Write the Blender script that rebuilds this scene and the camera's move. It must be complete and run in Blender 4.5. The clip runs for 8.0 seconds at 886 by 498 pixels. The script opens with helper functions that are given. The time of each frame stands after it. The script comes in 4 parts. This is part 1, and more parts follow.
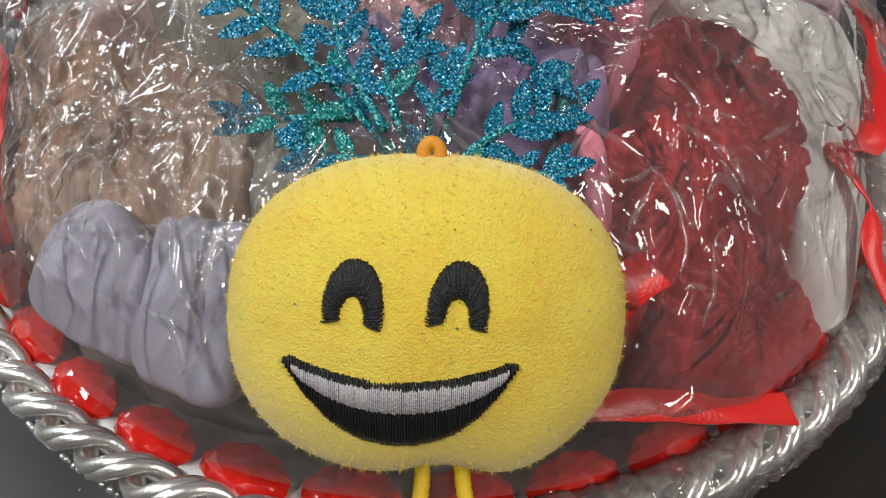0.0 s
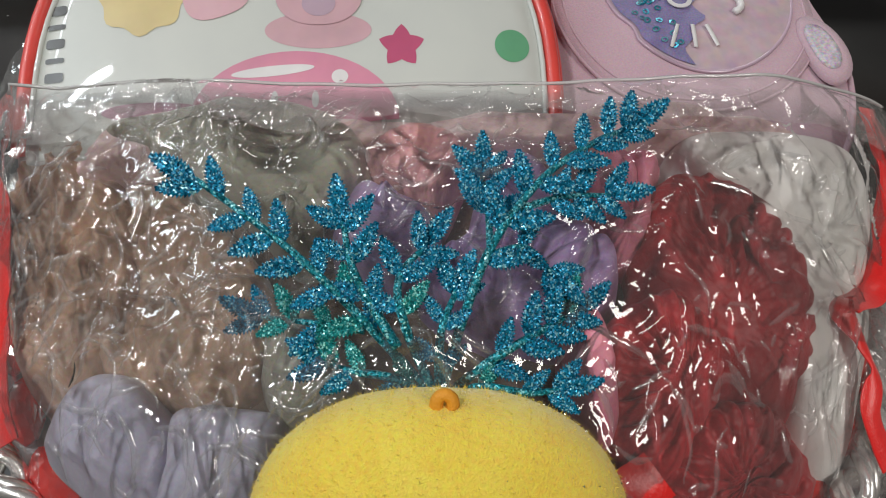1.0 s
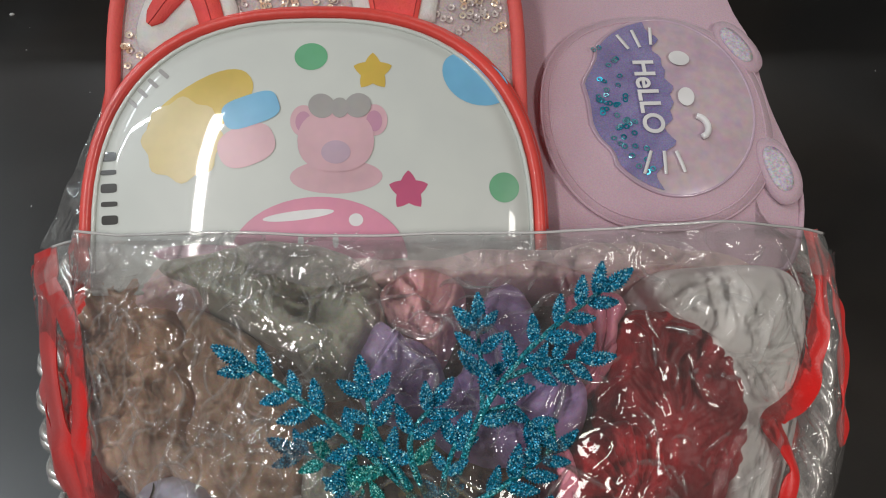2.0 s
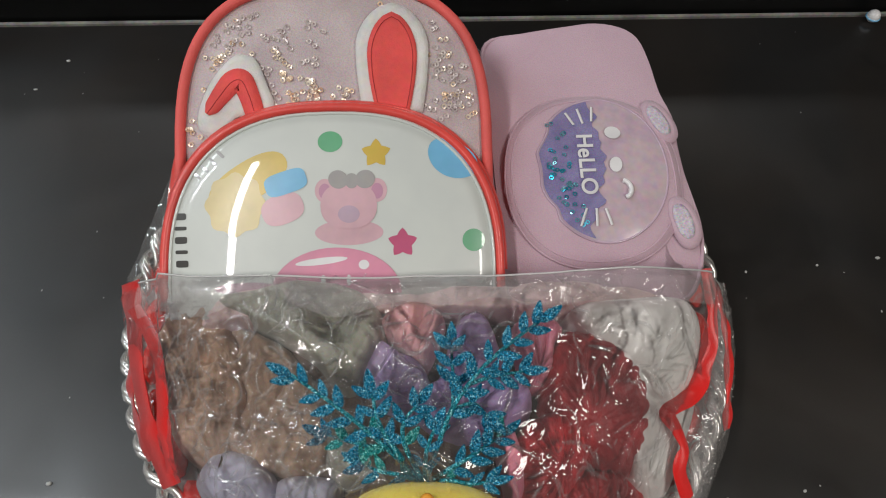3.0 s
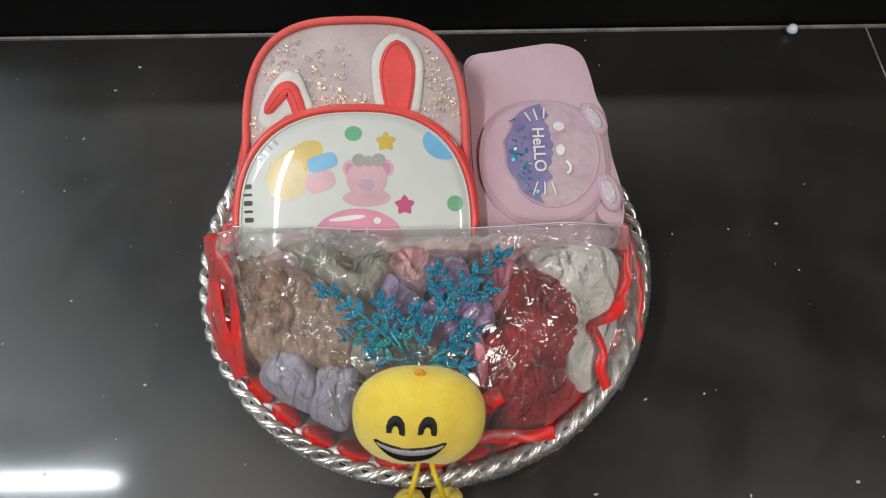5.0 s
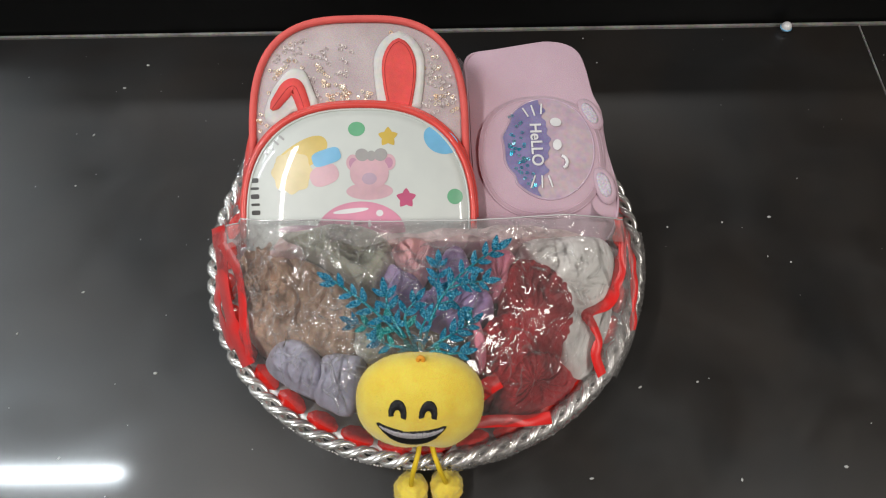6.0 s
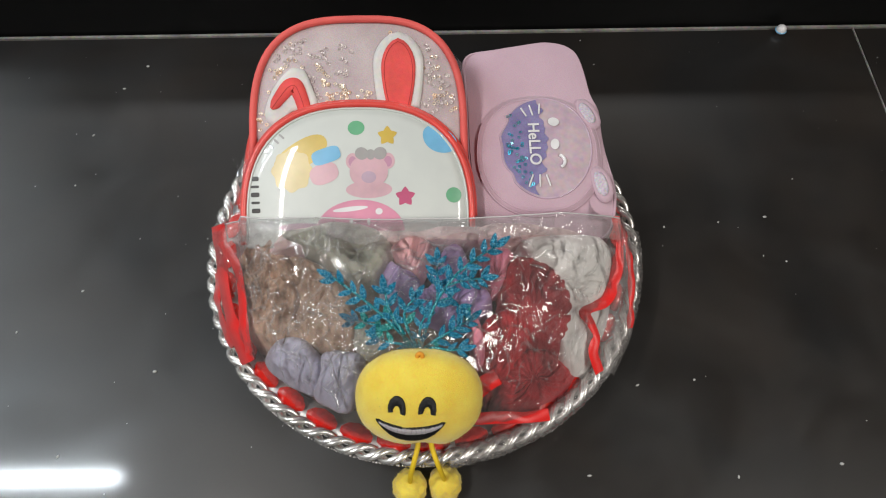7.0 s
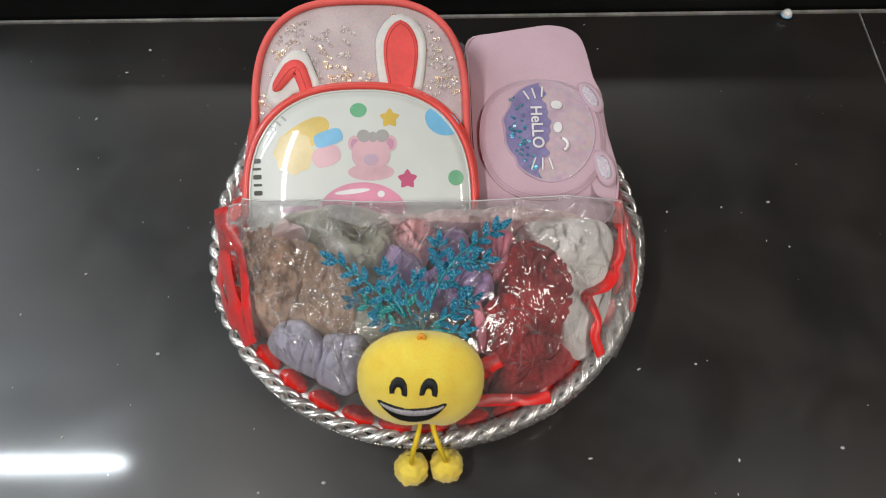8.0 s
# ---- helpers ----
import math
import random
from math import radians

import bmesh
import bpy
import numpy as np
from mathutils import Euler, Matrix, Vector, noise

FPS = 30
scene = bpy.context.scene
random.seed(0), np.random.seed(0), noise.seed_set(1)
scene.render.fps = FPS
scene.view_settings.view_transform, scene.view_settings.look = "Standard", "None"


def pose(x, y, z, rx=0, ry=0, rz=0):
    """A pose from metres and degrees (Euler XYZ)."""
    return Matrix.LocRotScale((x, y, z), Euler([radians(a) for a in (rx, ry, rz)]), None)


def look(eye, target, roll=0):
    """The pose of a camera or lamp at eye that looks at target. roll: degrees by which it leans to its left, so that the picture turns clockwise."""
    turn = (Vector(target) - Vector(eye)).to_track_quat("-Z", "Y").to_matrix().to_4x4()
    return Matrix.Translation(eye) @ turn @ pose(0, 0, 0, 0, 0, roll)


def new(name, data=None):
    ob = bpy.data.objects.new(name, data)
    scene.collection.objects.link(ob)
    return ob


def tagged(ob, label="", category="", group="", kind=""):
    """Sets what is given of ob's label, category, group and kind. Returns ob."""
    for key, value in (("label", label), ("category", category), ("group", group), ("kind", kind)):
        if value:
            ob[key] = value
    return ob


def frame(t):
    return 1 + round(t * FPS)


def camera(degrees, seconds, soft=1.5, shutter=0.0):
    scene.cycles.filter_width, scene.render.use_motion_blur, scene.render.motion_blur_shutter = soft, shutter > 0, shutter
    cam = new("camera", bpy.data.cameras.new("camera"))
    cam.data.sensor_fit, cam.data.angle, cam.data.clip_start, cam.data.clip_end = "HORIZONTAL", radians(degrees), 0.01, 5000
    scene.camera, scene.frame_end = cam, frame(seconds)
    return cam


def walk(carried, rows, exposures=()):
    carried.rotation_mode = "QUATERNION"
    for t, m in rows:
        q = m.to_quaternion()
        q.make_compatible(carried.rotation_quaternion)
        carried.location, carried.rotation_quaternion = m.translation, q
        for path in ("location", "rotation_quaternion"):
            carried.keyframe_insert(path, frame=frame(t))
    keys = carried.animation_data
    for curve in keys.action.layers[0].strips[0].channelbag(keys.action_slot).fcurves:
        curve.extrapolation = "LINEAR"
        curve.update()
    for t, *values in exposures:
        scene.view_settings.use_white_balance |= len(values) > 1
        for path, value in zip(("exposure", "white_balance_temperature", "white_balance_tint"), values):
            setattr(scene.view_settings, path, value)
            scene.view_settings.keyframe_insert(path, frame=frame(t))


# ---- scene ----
cam = camera(67.6, 8.0, soft=1.1)
PATH = [
    (0, (0.031, 0.035, 0.264), (0.065, 1.398, -1.199), 0.2),
    (0.5, (0.025, 0.064, 0.293), (0.06, 1.372, -1.22), 0.4),
    (1, (0.028, 0.098, 0.319), (0.069, 1.309, -1.272), 0.7),
    (1.5, (0.028, 0.126, 0.36), (0.065, 1.237, -1.302), 0.5),
    (2, (0.027, 0.147, 0.41), (0.069, 1.145, -1.323), 1.0),
    (2.2, (0.029, 0.148, 0.426), (0.075, 1.125, -1.318), 1.2),
    (3.3, (0.039, 0.111, 0.559), (0.068, 1.028, -1.218), 0.6),
    (3.5, (0.041, 0.1, 0.578), (0.069, 1.006, -1.205), 0.5),
    (4, (0.043, 0.072, 0.621), (0.061, 0.962, -1.17), -0.1),
    (4.5, (0.048, 0.043, 0.648), (0.059, 0.945, -1.137), -0.3),
    (6, (0.052, 0.01, 0.68), (0.049, 0.905, -1.109), -1.1),
    (6.5, (0.057, 0.005, 0.682), (0.06, 0.909, -1.102), -0.8),
    (7, (0.05, 0.002, 0.681), (0.057, 0.911, -1.101), -0.5),
    (7.5, (0.048, -0.001, 0.681), (0.039, 0.902, -1.103), -1.3),
    (8, (0.051, -0.004, 0.678), (0.048, 0.878, -1.117), -0.9),
]
walk(cam, [(t, look(eye, target, roll)) for t, eye, target, roll in PATH],
     [(0.0, 0.02), (0.5, -0.1), (1.0, -0.24), (2.0, -0.4), (3.5, -0.22), (4.5, -0.1), (6.0, 0.0), (8.0, 0.02)])

# ---- light: tube lamps under the ceiling of a closed room ----
world = bpy.data.worlds.new("room_air")
scene.world = world
world.use_nodes = True
world.node_tree.nodes["Background"].inputs[0].default_value = (0.5, 0.52, 0.55, 1)
world.node_tree.nodes["Background"].inputs[1].default_value = 0.05
scene.view_settings.exposure = -0.15


def tube_lamp(x, y, z, length, width, watts, colour, turn=0):
    data = bpy.data.lights.new("tube_lamp", "AREA")
    data.shape, data.size, data.size_y = "RECTANGLE", length, width
    data.energy, data.color = watts, colour
    ob = new("tube_lamp", data)
    ob.matrix_world = pose(x, y, z, 0, 0, turn)
    return ob


tube_lamp(-1.78, 0.38, 1.88, 1.25, 0.033, 20, (0.85, 0.94, 1.0))
tube_lamp(-0.85, -0.45, 1.88, 1.25, 0.06, 24, (1.0, 0.98, 0.95), 75)
tube_lamp(1.25, -0.85, 1.88, 1.2, 0.4, 32, (1.0, 0.96, 0.9), 90)
tube_lamp(-1.2, 3.2, 1.88, 1.2, 0.45, 26, (0.97, 0.98, 1.0))
tube_lamp(1.0, 3.2, 1.88, 1.2, 0.45, 24, (1.0, 0.98, 0.95))
tube_lamp(-2.55, 1.5, 1.88, 1.25, 0.3, 26, (0.82, 0.93, 1.0), 90)

# ---- materials ----


def material(name, colour, rough=0.5, metal=0.0, grain=0.0, grain_scale=200.0, bump=0.0, bump_scale=300.0,
             spec=0.5, coat=0.0, coat_rough=0.05, sheen=0.0, second=None, patch_scale=25.0, detail=4.0, smudge=0.0):
    """A procedural surface: base colour with patches of a second colour, fine grain, and relief."""
    mat = bpy.data.materials.new(name)
    mat.use_nodes = True
    nodes, links = mat.node_tree.nodes, mat.node_tree.links
    bsdf = nodes["Principled BSDF"]
    bsdf.inputs["Roughness"].default_value = rough
    bsdf.inputs["Metallic"].default_value = metal
    bsdf.inputs["Specular IOR Level"].default_value = spec
    bsdf.inputs["Coat Weight"].default_value = coat
    bsdf.inputs["Coat Roughness"].default_value = coat_rough
    bsdf.inputs["Sheen Weight"].default_value = sheen
    coord = nodes.new("ShaderNodeTexCoord")
    patch = nodes.new("ShaderNodeTexNoise")
    patch.inputs["Scale"].default_value, patch.inputs["Detail"].default_value = patch_scale, detail
    links.new(coord.outputs["Object"], patch.inputs["Vector"])
    ramp = nodes.new("ShaderNodeValToRGB")
    ramp.color_ramp.elements[0].position, ramp.color_ramp.elements[1].position = 0.35, 0.65
    other = second or tuple(c * 0.8 for c in colour)
    ramp.color_ramp.elements[0].color, ramp.color_ramp.elements[1].color = (*other, 1), (*colour, 1)
    links.new(patch.outputs["Fac"], ramp.inputs["Fac"])
    fine = nodes.new("ShaderNodeTexNoise")
    fine.inputs["Scale"].default_value, fine.inputs["Detail"].default_value = grain_scale, 3
    links.new(coord.outputs["Object"], fine.inputs["Vector"])
    mix = nodes.new("ShaderNodeMix")
    mix.data_type, mix.blend_type = "RGBA", "OVERLAY"
    mix.inputs["Factor"].default_value = grain
    links.new(ramp.outputs["Color"], mix.inputs["A"])
    links.new(fine.outputs["Color"], mix.inputs["B"])
    links.new(mix.outputs["Result"], bsdf.inputs["Base Color"])
    if smudge:
        wipe = nodes.new("ShaderNodeTexNoise")
        wipe.inputs["Scale"].default_value, wipe.inputs["Detail"].default_value, wipe.inputs["Distortion"].default_value = 9, 7, 0.6
        links.new(coord.outputs["Object"], wipe.inputs["Vector"])
        span = nodes.new("ShaderNodeMapRange")
        span.inputs["From Min"].default_value, span.inputs["From Max"].default_value = 0.3, 0.7
        span.inputs["To Min"].default_value, span.inputs["To Max"].default_value = rough - smudge, rough + smudge
        links.new(wipe.outputs["Fac"], span.inputs["Value"])
        links.new(span.outputs["Result"], bsdf.inputs["Roughness"])
    if bump:
        relief = nodes.new("ShaderNodeTexNoise")
        relief.inputs["Scale"].default_value, relief.inputs["Detail"].default_value = bump_scale, 4
        links.new(coord.outputs["Object"], relief.inputs["Vector"])
        b = nodes.new("ShaderNodeBump")
        b.inputs["Strength"].default_value, b.inputs["Distance"].default_value = bump, 0.001
        links.new(relief.outputs["Fac"], b.inputs["Height"])
        links.new(b.outputs["Normal"], bsdf.inputs["Normal"])
    return mat


def film_material(name, haze, rough=0.045, tint=(0.9, 0.9, 0.9), crease=0.3, ior=1.52):
    """Clear plastic film: see-through, with a mirror gloss and a little haze."""
    mat = bpy.data.materials.new(name)
    mat.use_nodes = True
    nodes, links = mat.node_tree.nodes, mat.node_tree.links
    nodes.remove(nodes["Principled BSDF"])
    out = nodes["Material Output"]
    clear = nodes.new("ShaderNodeBsdfTransparent")
    clear.inputs[0].default_value = (0.97, 0.97, 0.97, 1)
    gloss = nodes.new("ShaderNodeBsdfGlossy")
    gloss.inputs["Roughness"].default_value = rough
    milk = nodes.new("ShaderNodeBsdfDiffuse")
    milk.inputs[0].default_value = (*tint, 1)
    fresnel = nodes.new("ShaderNodeFresnel")
    fresnel.inputs[0].default_value = ior
    coord = nodes.new("ShaderNodeTexCoord")
    heights = []
    for scale, distort, width in ((38, 1.4, 7.0), (85, 1.0, 5.0)):
        relief = nodes.new("ShaderNodeTexNoise")
        relief.inputs["Scale"].default_value, relief.inputs["Detail"].default_value = scale, 1.5
        relief.inputs["Distortion"].default_value = distort
        links.new(coord.outputs["Object"], relief.inputs["Vector"])
        centred = nodes.new("ShaderNodeMath")
        centred.operation = "SUBTRACT"
        centred.inputs[1].default_value = 0.5
        links.new(relief.outputs["Fac"], centred.inputs[0])
        size = nodes.new("ShaderNodeMath")
        size.operation = "ABSOLUTE"
        links.new(centred.outputs[0], size.inputs[0])
        crest = nodes.new("ShaderNodeMath")
        crest.operation, crest.use_clamp = "MULTIPLY_ADD", True
        crest.inputs[1].default_value, crest.inputs[2].default_value = -width, 1.0
        links.new(size.outputs[0], crest.inputs[0])
        heights.append(crest)
    both = nodes.new("ShaderNodeMath")
    both.operation = "MULTIPLY_ADD"
    both.inputs[1].default_value = 0.35
    links.new(heights[1].outputs[0], both.inputs[0])
    links.new(heights[0].outputs[0], both.inputs[2])
    bump = nodes.new("ShaderNodeBump")
    bump.inputs["Strength"].default_value, bump.inputs["Distance"].default_value = crease, 0.0014
    links.new(both.outputs[0], bump.inputs["Height"])
    links.new(bump.outputs["Normal"], gloss.inputs["Normal"])
    body = nodes.new("ShaderNodeMixShader")
    body.inputs[0].default_value = haze
    links.new(clear.outputs[0], body.inputs[1])
    links.new(milk.outputs[0], body.inputs[2])
    top = nodes.new("ShaderNodeMixShader")
    links.new(fresnel.outputs[0], top.inputs[0])
    links.new(body.outputs[0], top.inputs[1])
    links.new(gloss.outputs[0], top.inputs[2])
    links.new(top.outputs[0], out.inputs["Surface"])
    return mat


def glitter_material(name, dark, light, cells=1500.0, flake=0.45, metal=0.75, spark=None):
    """Glitter flakes: every cell has its own tone and its own tilt."""
    mat = bpy.data.materials.new(name)
    mat.use_nodes = True
    nodes, links = mat.node_tree.nodes, mat.node_tree.links
    bsdf = nodes["Principled BSDF"]
    coord = nodes.new("ShaderNodeTexCoord")
    info = nodes.new("ShaderNodeObjectInfo")
    shift = nodes.new("ShaderNodeVectorMath")
    links.new(coord.outputs["Object"], shift.inputs[0])
    links.new(info.outputs["Random"], shift.inputs[1])
    cell = nodes.new("ShaderNodeTexVoronoi")
    cell.inputs["Scale"].default_value = cells
    links.new(shift.outputs[0], cell.inputs["Vector"])
    split = nodes.new("ShaderNodeSeparateColor")
    links.new(cell.outputs["Color"], split.inputs[0])
    ramp = nodes.new("ShaderNodeValToRGB")
    ramp.color_ramp.elements[0].position, ramp.color_ramp.elements[0].color = 0.15, (*dark, 1)
    ramp.color_ramp.elements[1].position, ramp.color_ramp.elements[1].color = 0.84, (*light, 1)
    if spark:
        top = ramp.color_ramp.elements.new(0.93)
        top.color = (*spark, 1)
    links.new(split.outputs[0], ramp.inputs["Fac"])
    links.new(ramp.outputs["Color"], bsdf.inputs["Base Color"])
    geo = nodes.new("ShaderNodeNewGeometry")
    tilt = nodes.new("ShaderNodeVectorMath")
    tilt.operation = "SUBTRACT"
    links.new(cell.outputs["Color"], tilt.inputs[0])
    tilt.inputs[1].default_value = (0.5, 0.5, 0.5)
    size = nodes.new("ShaderNodeVectorMath")
    size.operation = "SCALE"
    size.inputs["Scale"].default_value = flake * 2
    links.new(tilt.outputs[0], size.inputs[0])
    add = nodes.new("ShaderNodeVectorMath")
    links.new(geo.outputs["Normal"], add.inputs[0])
    links.new(size.outputs[0], add.inputs[1])
    unit = nodes.new("ShaderNodeVectorMath")
    unit.operation = "NORMALIZE"
    links.new(add.outputs[0], unit.inputs[0])
    links.new(unit.outputs[0], bsdf.inputs["Normal"])
    bsdf.inputs["Metallic"].default_value = metal
    bsdf.inputs["Roughness"].default_value = 0.28
    return mat


M_TABLE = material("black_laminate", (0.0145, 0.0108, 0.0085), 0.4, spec=0.65, smudge=0.09, grain=0.3, grain_scale=400, bump=0.05, bump_scale=60,
                   second=(0.008, 0.0078, 0.008), patch_scale=6, coat=0.75, coat_rough=0.085)
M_EDGE = material("worn_edge", (0.3, 0.29, 0.27), 0.5, grain=0.5, second=(0.16, 0.155, 0.14))
M_BLACK = material("black_panel", (0.004, 0.004, 0.004), 0.5, grain=0.3, spec=0.2)
M_WALL = material("room_plaster", (0.5, 0.46, 0.41), 0.8, grain=0.2, patch_scale=2)
M_CEIL = material("ceiling_white", (0.75, 0.75, 0.74), 0.9, grain=0.1, patch_scale=2)
M_FLOOR = material("room_floor", (0.25, 0.22, 0.2), 0.5, grain=0.3, patch_scale=3)
M_DUST = material("dust", (0.5, 0.5, 0.48), 0.9)
M_SILVER = material("silver_plate", (0.94, 0.92, 0.9), 0.27, 0.8, grain=0.2, bump=0.15, bump_scale=500, second=(0.62, 0.6, 0.57))
M_DISH = material("dish_silver", (0.72, 0.71, 0.7), 0.35, 0.25, grain=0.2, bump=0.1)
M_GEM = material("red_acrylic", (0.95, 0.03, 0.016), 0.06, grain=0.2, coat=1.0, coat_rough=0.02, second=(0.75, 0.014, 0.01), patch_scale=90)
gem_shader = M_GEM.node_tree.nodes["Principled BSDF"]
gem_shader.inputs["Transmission Weight"].default_value = 0.25
gem_shader.inputs["IOR"].default_value = 1.49
M_RED = material("red_ribbon", (0.76, 0.016, 0.014), 0.32, grain=0.3, grain_scale=900, bump=0.2, bump_scale=900, sheen=0.2)
M_YELLOW = material("yellow_velour", (0.83, 0.65, 0.075), 0.85, grain=0.35, grain_scale=700, bump=0.6, bump_scale=1500, sheen=0.5,
                    second=(0.8, 0.57, 0.05), patch_scale=55)
M_CORD = material("yellow_cord", (0.88, 0.6, 0.02), 0.6, grain=0.4, grain_scale=1500, bump=0.5, bump_scale=900)
M_ORANGE = material("orange_thread", (0.8, 0.33, 0.02), 0.6, bump=0.4, bump_scale=1200)
M_THREAD = material("black_thread", (0.013, 0.013, 0.015), 0.45, grain=0.6, grain_scale=1400, bump=0.7, bump_scale=1500)
M_WHITE_THREAD = material("white_thread", (0.62, 0.58, 0.6), 0.5, grain=0.5, grain_scale=1400, bump=0.7, bump_scale=1500)
M_GLITTER = glitter_material("teal_glitter", (0.0, 0.07, 0.135), (0.004, 0.31, 0.54), 28, 0.75, 0.4, (0.45, 0.9, 1.0))
M_GREEN_GLITTER = glitter_material("green_glitter", (0.0, 0.1, 0.1), (0.008, 0.32, 0.32), 28, 0.7, 0.3, (0.4, 0.95, 0.9))
M_FLECK = glitter_material("stray_glitter", (0.02, 0.03, 0.03), (0.1, 0.3, 0.35), 900, 0.8, 0.6)
M_STEM = glitter_material("stem_glitter", (0.0, 0.09, 0.11), (0.02, 0.38, 0.48), 1700, 0.6, 0.35, (0.4, 0.9, 0.95))
M_BINDING = material("coral_binding", (0.78, 0.11, 0.095), 0.62, grain=0.2, grain_scale=900, bump=0.3, bump_scale=900)
M_STITCH = material("dark_coral_thread", (0.42, 0.03, 0.03), 0.7, bump=0.3)
M_CORAL = material("coral_vinyl", (0.78, 0.075, 0.06), 0.35, grain=0.1, bump=0.15, bump_scale=500, coat=0.3)
M_CORAL_FELT = material("coral_felt", (0.8, 0.085, 0.075), 0.75, grain=0.25, bump=0.4, bump_scale=900)
M_FELT = material("white_felt", (0.72, 0.69, 0.66), 0.8, grain=0.2, bump=0.4, bump_scale=900)
M_PANEL = material("pale_sequin_cloth", (0.55, 0.455, 0.455), 0.5, grain=0.4, grain_scale=900, bump=0.4, bump_scale=900, second=(0.43, 0.34, 0.35))
M_VINYL = material("white_vinyl", (0.62, 0.64, 0.6), 0.4, coat=1.0, coat_rough=0.03, second=(0.58, 0.6, 0.57), bump=0.6, bump_scale=14)


def ink(name, colour):
    return material(name, colour, 0.3, coat=1.0, coat_rough=0.03, grain=0.05)


M_INK = {k: ink("ink_" + k, c) for k, c in dict(
    green=(0.16, 0.45, 0.25), gold=(0.72, 0.5, 0.1), blue=(0.2, 0.5, 0.75), berry=(0.58, 0.11, 0.22), pink=(0.75, 0.3, 0.42),
    rose=(0.72, 0.45, 0.5), mauve=(0.58, 0.3, 0.42), cream=(0.74, 0.6, 0.3), lemon=(0.72, 0.52, 0.12), grey=(0.4, 0.38, 0.37), white=(0.82, 0.8, 0.8), dark=(0.06, 0.055, 0.05),
    lilac=(0.55, 0.4, 0.5)).items()}
M_PURSE = material("lilac_cloth", (0.56, 0.39, 0.455), 0.75, grain=0.25, grain_scale=1200, bump=0.4, bump_scale=1000, sheen=0.15, second=(0.52, 0.355, 0.42), patch_scale=18)
M_WINDOW = material("window_lining", (0.54, 0.415, 0.45), 0.25, grain=0.2, coat=0.6, coat_rough=0.12, second=(0.48, 0.34, 0.42), patch_scale=50)
M_VIOLET = material("violet_glitter_cloth", (0.25, 0.22, 0.4), 0.4, grain=0.7, grain_scale=1200, coat=0.8, second=(0.19, 0.16, 0.32), patch_scale=90)
M_IRID = glitter_material("iridescent_sequin", (0.02, 0.35, 0.5), (0.3, 0.75, 0.85), 120, 0.3)
M_GOLD_SEQ = glitter_material("gold_sequin", (0.85, 0.6, 0.4), (1.0, 0.9, 0.76), 150, 0.5, 0.35)
M_CLEAR_SEQ = glitter_material("pale_sequin", (0.54, 0.45, 0.44), (0.7, 0.62, 0.58), 150, 0.3, 0.15)
M_TAB = material("tab_glitter", (0.62, 0.57, 0.62), 0.4, grain=0.8, grain_scale=900, bump=0.8, bump_scale=500, second=(0.5, 0.42, 0.5), patch_scale=300)
M_FILM = film_material("clear_film", 0.042, 0.03, ior=1.72)
M_CREASE = film_material("film_crease", 0.1, 0.08, crease=0.0, ior=2.1)
M_WRAP = film_material("tight_film", 0.1, 0.05, (0.95, 0.9, 0.88), 0.9)
# white mixed in strongly, to paint the glare along the film's edge
M_EDGE_FILM = film_material("film_edge_glare", 0.5, 0.06, (0.95, 0.93, 0.92), 0.2, 1.8)
M_HEM = film_material("film_hem", 0.13, 0.05, (0.95, 0.92, 0.9), 0.3, 1.5)


def satin(name, colour, second, rough=0.4, **kw):
    return material(name, colour, rough, grain=0.3, grain_scale=700, bump=0.25, bump_scale=700, sheen=0.2, second=second, patch_scale=30, **kw)


M_TAN = satin("tan_lace", (0.66, 0.44, 0.31), (0.33, 0.2, 0.13))
M_TAUPE = satin("taupe_satin", (0.55, 0.375, 0.265), (0.36, 0.235, 0.16), 0.32)
M_GREY = satin("grey_satin", (0.43, 0.42, 0.34), (0.31, 0.3, 0.235), 0.32)
M_LAV = satin("lavender_cotton", (0.64, 0.625, 0.76), (0.585, 0.565, 0.7), 0.7)
M_PINK = satin("pink_velour", (0.92, 0.52, 0.52), (0.86, 0.44, 0.45), 0.8)
M_PURPLE = satin("purple_satin", (0.52, 0.37, 0.66), (0.43, 0.29, 0.57), 0.32)
M_PALE_PURPLE = satin("pale_purple_satin", (0.5, 0.375, 0.6), (0.4, 0.285, 0.5), 0.32)
M_WINE = satin("wine_velvet", (0.52, 0.018, 0.026), (0.26, 0.01, 0.015), 0.5)
M_CRIMSON = satin("crimson_velvet", (0.66, 0.02, 0.028), (0.34, 0.012, 0.017), 0.5)
M_ROSE = satin("rose_satin", (0.792, 0.275, 0.363), (0.66, 0.198, 0.286))
M_PALE_PINK = satin("pale_pink_cloth_and_haze", (0.78, 0.6, 0.58), (0.72, 0.5, 0.5), 0.7)
# dark brown that stands for shade in the gaps between scrunchies
M_SHADE = satin("gap_shade_brown", (0.22, 0.155, 0.115), (0.13, 0.09, 0.065), 0.6)
M_PAPER = material("white_lining", (0.88, 0.86, 0.83), 0.6, grain=0.1, bump=0.2, bump_scale=80)

# ---- mesh helpers ----


def finish(name, bm, mat, smooth=True):
    bmesh.ops.recalc_face_normals(bm, faces=bm.faces[:])
    me = bpy.data.meshes.new(name)
    bm.to_mesh(me)
    bm.free()
    me.polygons.foreach_set("use_smooth", [smooth] * len(me.polygons))
    me.materials.append(mat)
    return me


def part(name, bm, mat, parent=None, label="", smooth=True):
    """Links a bmesh as one mesh object, under a thing or a part."""
    ob = new(name, finish(name, bm, mat, smooth))
    if parent:
        ob.parent = parent
    if label:
        ob["label"] = label
    return ob


